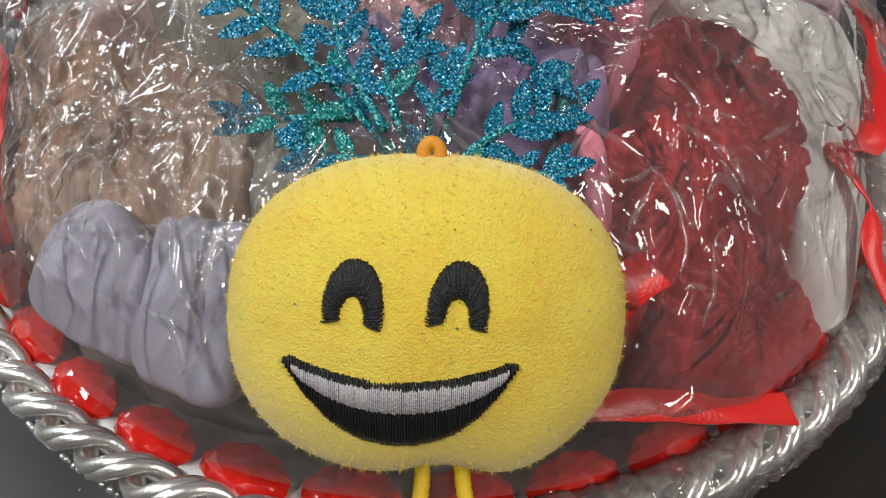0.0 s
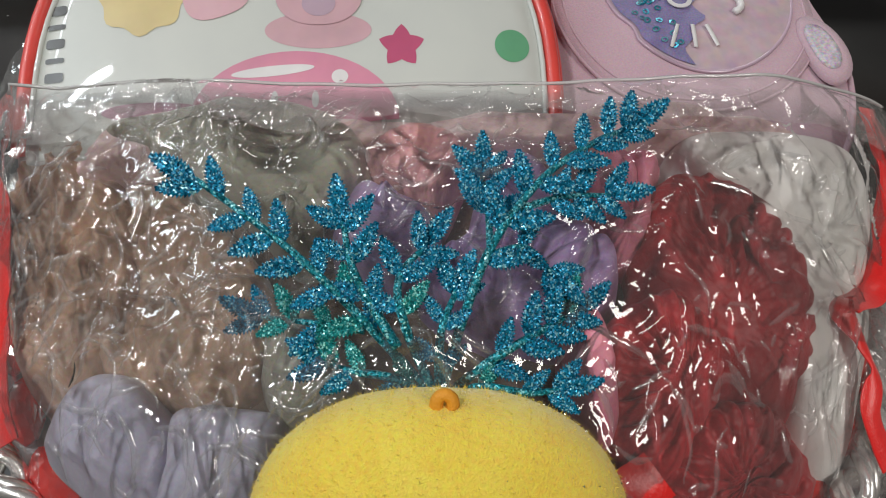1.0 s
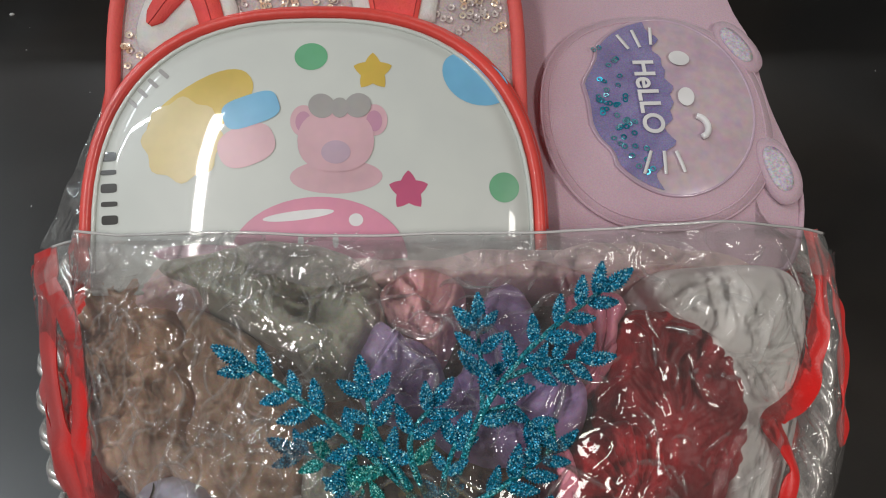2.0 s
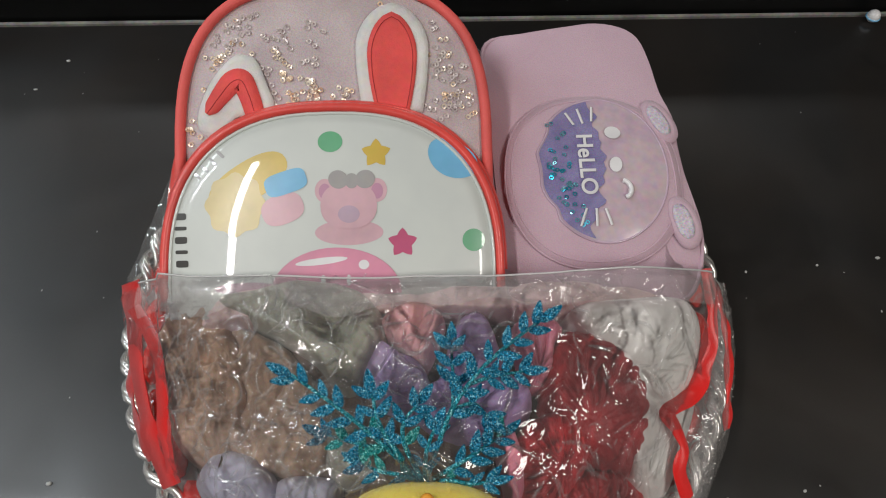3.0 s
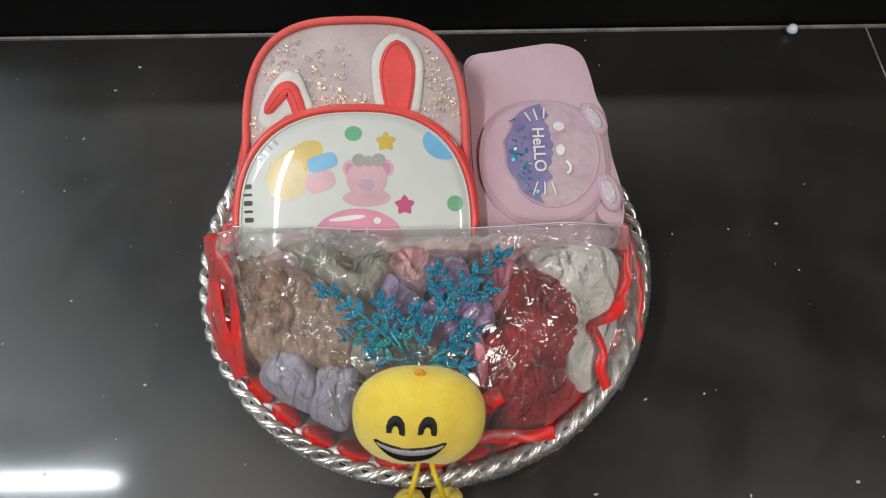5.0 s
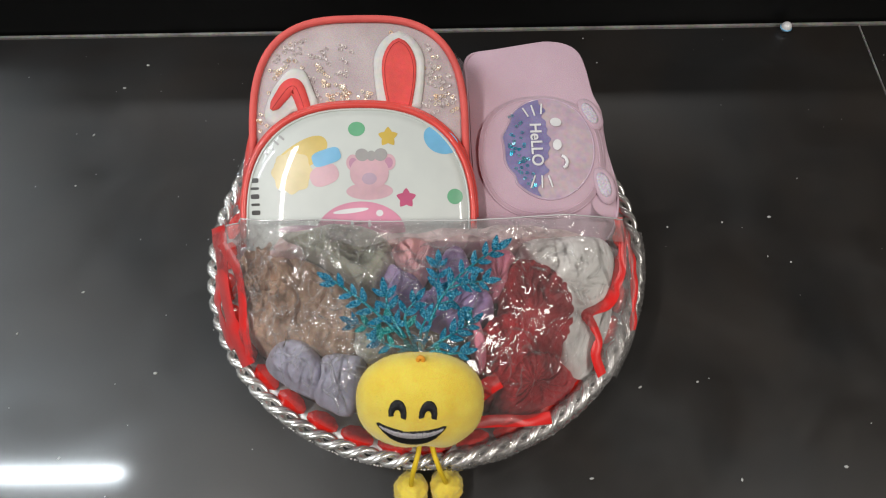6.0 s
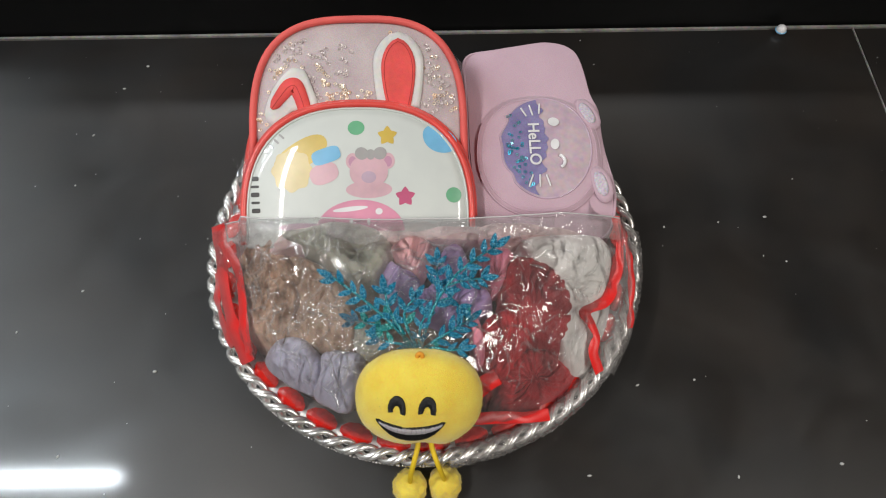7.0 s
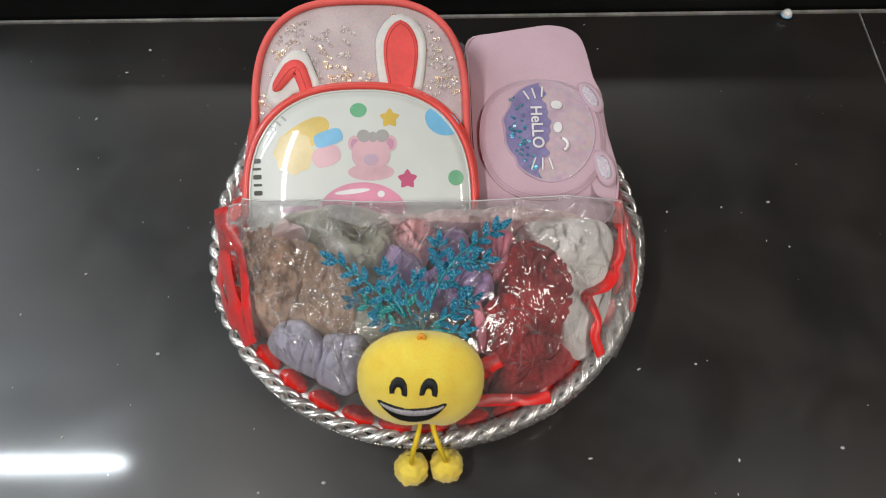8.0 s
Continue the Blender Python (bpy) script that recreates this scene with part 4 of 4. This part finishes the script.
PB = purse_out(0)
rows = [[(u, v, z - 5.0 * max(0.0, -0.04 - v) ** 2) for u, v in purse_out(k)] for k, z in ((0.0, -0.004), (-0.003, -0.02), (-0.003, -0.045), (0.0, -0.068), (0.012, -0.078))]
bm = sheet(rows, True)
bm.verts.ensure_lookup_table()
bm.faces.new([bm.verts[4 * 72 + k] for k in range(72)])
part("body", bm, M_PURSE, purse)
part("front", drape(PB, lambda u, v: purse_top(u, v), -0.0005, 10), M_PURSE, purse)
part("seam", sweep([(u, v, -0.0045 - 5.0 * max(0.0, -0.04 - v) ** 2) for u, v in purse_out(-0.0008)], 0.0016, 6, True), M_PURSE, purse)
# the flap, a rounded tongue that closes over from the side
FC = (0.0005, -0.017)
flap_out = [(FC[0] + u, FC[1] + v) for u, v in ellipse(0, 0, 0.0605, 0.0637, 64, 0, 2.35)]
part("flap", drape(flap_out, purse_flap, 0.0, 8, None, 0.0025), M_PURSE, purse, "rounded lilac flap")
part("flap_edge", sweep([(u, v, purse_flap(u, v) - 0.0008) for u, v in flap_out], 0.0009, 6, True), M_PURSE, purse, "bound edge of the flap")
part("flap_seam", sweep([(FC[0] + u, FC[1] + v, purse_flap(FC[0] + u, FC[1] + v)) for u, v in ellipse(0, 0, 0.0565, 0.0597, 64, 0, 2.35)], 0.0006, 5, True), M_PURSE, purse, "stitched seam")


def window_out(k):
    """A round window whose one side is scalloped."""
    out = []
    scallop = [(-0.065, -0.012), (-0.059, -0.0239), (-0.05, -0.0252), (-0.0418, -0.0268), (-0.034, -0.033), (-0.0261, -0.036), (-0.012, -0.0362), (0.0005, -0.038), (0.009, -0.033), (0.0167, -0.0292), (0.0305, -0.0278), (0.043, -0.011)]
    for i in range(96):
        a = 2 * math.pi * i / 96
        u, v = 0.0065 + (0.0453 - k) * math.cos(a), -0.011 + (0.054 - k) * math.sin(a)
        out.append((max(u, float(np.interp(v, [q[0] for q in scallop], [q[1] for q in scallop])) + k), v))
    return out


WO = window_out(0)
window = part("window", drape(WO, purse_flap, 0.0008, 6), M_WINDOW, purse, "clear window with glitter behind")
part("window_rim", sweep([(u, v, purse_flap(u, v) + 0.0004) for u, v in WO], 0.0009, 6, True), M_INK["lilac"], purse)
rows = []
edge_pts = sorted(((v, u) for u, v in window_out(0.0012)[25:72]), key=lambda q: q[0])
for j in range(41):
    v = -0.0625 + 0.1035 * j / 40
    left = float(np.interp(v, [q[0] for q in edge_pts], [q[1] for q in edge_pts]))
    right = max(left + 0.001, 0.0075 - 0.012 * ((v + 0.003) / 0.055) ** 2 + 0.008 * noise.noise(Vector((v * 120, 0, 2))))
    rows.append([(left + (right - left) * i / 10, v, purse_flap(left + (right - left) * i / 10, v) + 0.0014) for i in range(11)])
part("glitter_lining", sheet(rows), M_VIOLET, purse, "violet glitter cloth")
bm = bmesh.new()
rs = random.Random(8)
for i in range(44):
    v = rs.choice((rs.uniform(-0.058, 0.03), rs.gauss(-0.02, 0.012)))
    u = rs.uniform(-0.032, -0.013) + 0.008 * (v < -0.036)
    c = pose(u, v, purse_flap(u, v) + 0.0019, rs.uniform(-14, 14), rs.uniform(-14, 14))
    ring = [[bm.verts.new(c @ Vector((r * math.cos(a), r * math.sin(a), 0))) for a in (k * math.pi / 5 for k in range(10))] for r in (0.0016, 0.0008)]
    for k in range(10):
        bm.faces.new((ring[0][k], ring[0][(k + 1) % 10], ring[1][(k + 1) % 10], ring[1][k]))
tagged(part("window_glitter", bm, M_IRID, purse, "blue-green sequins", False), kind="stuff")


def mark(outline, name="window_print"):
    return part(name, drape(outline, purse_flap, 0.0021, 3), M_INK["white"], purse)


mark(ellipse(0.0158, 0.0147, 0.0056, 0.0048, turn=-10))
mark(ellipse(0.0156, -0.0102, 0.0043, 0.0058, turn=-10))
part("window_print", sweep([(0.0185 + 0.0055 * math.cos(a), -0.0288 + 0.0064 * math.sin(a), purse_flap(0.024, -0.03) + 0.0021) for a in (radians(-75 + 20 * k) for k in range(9))], 0.0018, 6), M_INK["white"], purse)
for a, b in (((-0.0158, 0.0314), (-0.0106, 0.0213)), ((-0.0072, 0.0345), (-0.0042, 0.0222)), ((0.0033, 0.036), (0.0019, 0.0238)), ((-0.0076, -0.0426), (-0.0121, -0.0548)), ((-0.001, -0.0428), (-0.0013, -0.0551)), ((0.0052, -0.0429), (0.0086, -0.0543))):
    part("window_print", strip([a, ((a[0] + b[0]) / 2, (a[1] + b[1]) / 2), b], [0.0008, 0.0009, 0.0008], purse_flap, 0.0022, 0.0004), M_INK["white"], purse)
font = bpy.data.curves.new("lettering", "FONT")
font.body, font.size, font.extrude, font.align_x, font.align_y, font.offset = "HeLLO", 0.0155, 0.0002, "CENTER", "CENTER", 0.0003
probe = bpy.data.objects.new("lettering_probe", font)
scene.collection.objects.link(probe)
bpy.context.view_layer.update()
letters = bpy.data.meshes.new_from_object(probe.evaluated_get(bpy.context.evaluated_depsgraph_get()))
bpy.data.objects.remove(probe)
letters.materials.clear()
letters.materials.append(M_INK["white"])
word = new("lettering", letters)
word.parent = purse
word.matrix_local = pose(-0.0049, -0.0098, purse_flap(0, -0.01) + 0.0026, 0, 0, -89.5)
for lu, lv, lt in ((0.0512, 0.0264, 25), (0.0583, -0.0508, 15)):
    part("wing", drape(ellipse(lu + 0.001, lv, 0.0095, 0.0185, 28, lt, 2.2), purse_flap, 0.0008, 3, None, 0.003), M_PURSE, purse, "lilac wing of the flap")
    part("tab", drape(ellipse(lu, lv, 0.0058, 0.0125, 24, lt, 2.4), purse_flap, 0.0018, 3, None, 0.001), M_TAB, purse, "glittery white tab")

# ---- plush charm ----
charm = thing("plush_charm", "yellow velour plush charm with embroidered smile and pompoms", "plush charm", at=pose(0.0295, 0.1475, 0.1165, 51) @ pose(0, 0, 0, 0, 0, -1.8))


def plush_out(s):
    out = []
    for u, v in ellipse(0, 0, 0.0545 * s, 0.0445 * s, 64, 0, 2.35):
        v -= 0.004 * s * math.exp(-((u - 0.026) / 0.012) ** 2) * (v < 0) * 0.4
        v += 0.0035 * s * math.exp(-((u - 0.004) / 0.010) ** 2) * (v < 0)
        out.append((u, v))
    return out


rows = []
for s, z in [(math.sin(b), 0.0285 * math.cos(b)) for b in (math.pi * k / 32 for k in range(33))]:
    row = []
    for u, v in plush_out(max(s, 0.01)):
        q = 0.0007 * noise.noise(Vector((u * 90, v * 90, z * 90)))
        row.append((u, v, math.copysign(abs(z / 0.0285) ** 0.88, z) * 0.0285 + q))
    rows.append(row)
bm = sheet(rows, True)
bm.verts.ensure_lookup_table()
bm.faces.new([bm.verts[k] for k in range(64)])
bm.faces.new([bm.verts[32 * 64 + k] for k in range(64)])
head = part("head", bm, M_YELLOW, charm)
rs = random.Random(77)


def add_pile(ob, each, length):
    """Short fibres standing on a mesh's faces."""
    bm = bmesh.new()
    mean = sum(p.area for p in ob.data.polygons) / len(ob.data.polygons)
    for poly in ob.data.polygons:
        for k in range(int(each * min(1.6, poly.area / mean) + 0.5)):
            a, b, c = (ob.data.vertices[i].co for i in poly.vertices[:3])
            w, q = rs.random(), rs.random()
            base = a + (b - a) * w + (c - b) * q * w
            tip = base + (poly.normal + Vector((rs.uniform(-1, 1), rs.uniform(-1, 1), rs.uniform(-1, 1))) * 0.8).normalized() * rs.uniform(0.4, 1.0) * length
            side = Vector((rs.uniform(-1, 1), rs.uniform(-1, 1), rs.uniform(-1, 1))) * 0.0001
            bm.faces.new([bm.verts.new(base - side), bm.verts.new(base + side), bm.verts.new(tip)])
    return bm


pile, flecks = add_pile(head, 8, 0.0016), bmesh.new()
for poly in head.data.polygons:
    if rs.random() < 0.07 * min(1.0, poly.area / 3e-6) and poly.center.z > -0.005:
        c = poly.center + poly.normal * 0.0006
        flecks.faces.new([flecks.verts.new(c + Vector((rs.uniform(-1, 1), rs.uniform(-1, 1), rs.uniform(-0.3, 0.3))) * 0.00045) for i in range(3)])
tagged(part("nap", pile, M_YELLOW, charm, "short yellow pile"), kind="stuff")
tagged(part("fleck", flecks, M_FLECK, charm, "stray dark glitter flecks"), kind="stuff")
fz = lambda u, v: 0.0285 * max(0.02, 1 - (max(abs(u / 0.0545) ** 2.35 + abs(v / 0.0445) ** 2.35, 0.0)) ** (2 / 2.35)) ** 0.44


def fuzzy(outline, amount, seed):
    rs = random.Random(seed)
    return [(u + rs.uniform(-1, 1) * amount, v + rs.uniform(-1, 1) * amount) for u, v in outline]


def embroidery(name, left, right, mat, off, label=""):
    """A stitched patch between two edge lines."""
    rows = []
    for k in range(7):
        t = k / 6
        rows.append([(a[0] * (1 - t) + b[0] * t, a[1] * (1 - t) + b[1] * t, fz(a[0] * (1 - t) + b[0] * t, a[1] * (1 - t) + b[1] * t) + off - (0.0012 if k in (0, 6) else 0)) for a, b in zip(left, right)])
    return part(name, sheet(rows), mat, charm, label)


def stitches(name, left, right, mat, off, seed, width=0.00026, jitter=0.0005, label=""):
    """Satin stitches: single threads laid side by side between two edge lines."""
    rs = random.Random(seed)
    bm = bmesh.new()
    for a, b in zip(left, right):
        a, b = Vector(a), Vector(b)
        d = (b - a)
        if d.length < 0.0006:
            continue
        d.normalize()
        a, b = a - d * rs.uniform(0, jitter), b + d * rs.uniform(0, jitter)
        lift = rs.uniform(0, 0.00025)
        pts = [(*(a + (b - a) * t), fz(*(a + (b - a) * t)) + off + lift - (0.0011 if t in (0, 1) else 0)) for t in (0, 0.12, 0.5, 0.88, 1)]
        sweep(pts, width * rs.uniform(0.8, 1.2), 5, False, bm)
    return part(name, bm, mat, charm, label)


for eu, sd in ((-0.018, 1), (0.007, 2)):
    ev = 0.0083
    outer = fuzzy([(eu + 0.0079 * math.cos(a) * (0.88 + 0.12 * math.sin(a)) + 0.0014 * math.sin(a), ev - 0.0035 + 0.0142 * max(math.sin(a), 0) ** 0.85 - 0.0012 * (1 - math.sin(a)) - 0.0008 * math.cos(a)) for a in (math.pi * k / 90 for k in range(91))], 0.0001, sd)
    inner = fuzzy([(eu + 0.0033 * math.cos(a) + 0.0006 * math.sin(a), ev - 0.0035 + 0.0062 * max(math.sin(a), 0) ** 0.9 - 0.0002 * (1 - math.sin(a)) - 0.0006 * math.cos(a)) for a in (math.pi * k / 90 for k in range(91))], 0.0001, sd + 5)
    eye = embroidery("eye", outer, inner, M_THREAD, 0.0006, "black embroidered arched eye")
    tagged(stitches("eye_thread", outer, inner, M_THREAD, 0.0009, sd + 40), kind="stuff")


def mouth(u, k):
    """Upper and lower edges of the smile, k inset."""
    t = (u + 0.0065) / (0.0285 - k)
    t = max(-1.0, min(1.0, t))
    hi = -0.0047 - 0.0054 * (1 - t * t) - 0.0012 * max(0.0, abs(t) - 0.93) / 0.07
    lo = -0.0068 - 0.0211 * (1 - abs(t) ** 2.3)
    return hi - k * 0.5, lo + k


MU = [-0.0065 - 0.0285 + 0.057 * i / 80 for i in range(81)]
top_edge, low_edge = [(u, mouth(u, 0)[0]) for u in MU], [(u, mouth(u, 0)[1]) for u in MU]
embroidery("mouth", top_edge, low_edge, M_THREAD, 0.0006, "black embroidered smile")
tagged(stitches("mouth_thread", top_edge, low_edge, M_THREAD, 0.0009, 51, 0.00034, 0.0004), kind="stuff")
TU = [-0.0065 - 0.0262 + 0.0524 * i / 110 for i in range(111)]
gum = [(u, mouth(u, 0.0)[0] - 0.0016) for u in TU]
bite = [(u, mouth(u, 0.0)[0] - 0.0016 - 0.0066 * max(0.0, 1 - ((u + 0.0065) / 0.0266) ** 2) ** 0.55) for u in TU]
embroidery("teeth", gum, bite, M_WHITE_THREAD, 0.0011, "white embroidered teeth")
tagged(stitches("teeth_thread", gum, bite, M_WHITE_THREAD, 0.0014, 61, 0.00024, 0.0005), kind="stuff")
part("loop", sweep([(0.0005 + 0.0022 * math.cos(a), 0.0445 + 0.0028 * math.sin(a), 0.005) for a in (2 * math.pi * k / 20 for k in range(20))], 0.0019, 7, True), M_ORANGE, charm, "orange cord loop")
inv = charm.matrix_world.inverted()
rs = random.Random(12)
for start, end in (((0.0275, 0.121, 0.082), (0.0175, 0.088, 0.028)), ((0.0385, 0.121, 0.083), (0.0505, 0.0905, 0.028))):
    mid = (start[0] * 0.55 + end[0] * 0.45, 0.1005, 0.0695)
    pts = [inv @ p for p in spline([start, (start[0] * 0.8 + mid[0] * 0.2, 0.112, 0.077), mid, (start[0] * 0.2 + end[0] * 0.8, 0.0925, 0.052), end], 10)]
    cord = part("cord", sweep(pts, [0.0022 + 0.0003 * (i % 2) for i in range(len(pts))], 8), M_CORD, charm, "twisted yellow cord")
    bm = bmesh.new()
    bmesh.ops.create_icosphere(bm, subdivisions=4, radius=0.0142)
    c = inv @ Vector((end[0], end[1] - 0.001, 0.0205))
    for vert in bm.verts:
        d = vert.co.normalized()
        vert.co = d * (0.0158 + 0.0026 * noise.noise(d * 3.2 + Vector((end[0] * 90, 0, 0))) + 0.001 * noise.noise(d * 14)) + c
    ball = part("pompom", bm, M_YELLOW, charm, "fluffy yellow pompom")
    tagged(part("nap", add_pile(ball, 2, 0.0022), M_YELLOW, ball), kind="stuff")

# ---- glitter sprig ----
sprig = thing("leaf_sprig", "artificial sprig with teal glitter leaves behind the plush charm", "artificial sprig")


def leaf_mesh():
    """A serrated leaf along x, 1 long, with a raised midrib and curled sides."""
    bm = bmesh.new()
    rows = []
    n = 24
    for i in range(n + 1):
        t = i / n
        w = 0.195 * math.sin(math.pi * min(1.0, t ** 0.8)) ** 0.75 + 0.012
        w *= 1 + 0.19 * (1 if i % 2 else -1) * (0 < i < n)
        z = 0.07 * math.sin(math.pi * t) - 0.05 * t
        rows.append([(t + 0.03 * (i % 2), -w, z + 0.02), (t, -w * 0.5, z + 0.004), (t, 0, z - 0.012), (t, w * 0.5, z + 0.004), (t + 0.03 * (i % 2), w, z + 0.02)])
    sheet(rows, False, bm)
    ret = bmesh.ops.extrude_face_region(bm, geom=bm.faces[:])
    bmesh.ops.translate(bm, verts=[v for v in ret["geom"] if isinstance(v, bmesh.types.BMVert)], vec=(0, 0, -0.03))
    return finish("leaf", bm, M_GLITTER)


LEAF = leaf_mesh()
GREEN_LEAF = LEAF.copy()
GREEN_LEAF.materials[0] = M_GREEN_GLITTER
leaf_rnd = random.Random(5)


def leaf(parent, at, yaw, length, pitch=0.0, roll=0.0):
    ob = new("leaf", GREEN_LEAF if at[1] < 0.207 and leaf_rnd.random() < 0.35 else LEAF)
    ob.parent = parent
    ob.matrix_local = pose(at[0], at[1], at[2], 33) @ pose(0, 0, 0, 0, 0, yaw) @ pose(0, 0, 0, roll, -pitch, 0) @ Matrix.Diagonal((length * 0.99, length * 0.99, length * 0.99, 1))
    return ob


def branch(points, pairs, size, first=0.25, radius=0.0014, spread=54, tip=True):
    pts = spline(points, 10)
    n = len(pts)
    stem = part("stem", sweep(pts, [radius * (1.25 - 0.6 * i / n) for i in range(n)], 7), M_STEM, sprig, "glittery teal stem")
    for k in range(pairs):
        f = first + (0.94 - first) * k / max(pairs - 1, 1)
        for s in (-1, 1):
            i = max(0, min(n - 2, int((f + 0.03 * s + leaf_rnd.uniform(-0.015, 0.015)) * (n - 1))))
            d = pts[i + 1] - pts[i]
            yaw = math.degrees(math.atan2(d.y, d.x)) + s * (spread + leaf_rnd.uniform(-8, 8)) * (1 - 0.2 * f)
            leaf(stem, pts[i], yaw, size * leaf_rnd.uniform(0.85, 1.12), leaf_rnd.uniform(-2, 10), leaf_rnd.uniform(-10, 10))
    if tip:
        d = pts[-1] - pts[-2]
        leaf(stem, pts[-1], math.degrees(math.atan2(d.y, d.x)) + leaf_rnd.uniform(-8, 8), size * 1.12, 8, leaf_rnd.uniform(-15, 15))
    return stem


B = (0.03, 0.184, 0.128)
branch([B, (0.006, 0.203, 0.15), (-0.015, 0.218, 0.165), (-0.041, 0.235, 0.175)], 6, 0.0135, 0.3)
branch([(0.008, 0.2, 0.145), (-0.01, 0.205, 0.142), (-0.027, 0.211, 0.136)], 3, 0.013, 0.35, 0.0011)
branch([(0.018, 0.194, 0.145), (0.006, 0.211, 0.158), (0.002, 0.226, 0.165)], 3, 0.0135, 0.35)
branch([B, (0.02, 0.2, 0.15), (0.019, 0.212, 0.156), (0.027, 0.222, 0.158)], 3, 0.013, 0.4)
branch([B, (0.037, 0.2, 0.146), (0.047, 0.22, 0.16), (0.063, 0.238, 0.17), (0.082, 0.254, 0.17), (0.098, 0.267, 0.164)], 6, 0.0145, 0.4)
branch([(0.0465, 0.219, 0.159), (0.047, 0.238, 0.158), (0.0465, 0.257, 0.153)], 3, 0.0135, 0.4, 0.0011)
branch([(0.056, 0.231, 0.164), (0.07, 0.235, 0.165), (0.086, 0.238, 0.162)], 3, 0.0128, 0.4, 0.0011)
branch([B, (0.045, 0.19, 0.142), (0.06, 0.198, 0.145), (0.073, 0.207, 0.142)], 4, 0.0135, 0.4)
branch([B, (0.042, 0.184, 0.138), (0.056, 0.182, 0.138), (0.066, 0.183, 0.137)], 3, 0.0125, 0.3)
branch([B, (0.018, 0.187, 0.138), (0.004, 0.19, 0.138), (-0.004, 0.194, 0.136)], 3, 0.0132, 0.3)
branch([B, (0.031, 0.197, 0.147), (0.036, 0.21, 0.151)], 3, 0.0125, 0.3)
branch([(0.047, 0.219, 0.157), (0.058, 0.222, 0.156), (0.066, 0.216, 0.151)], 2, 0.0128, 0.4, 0.0011)
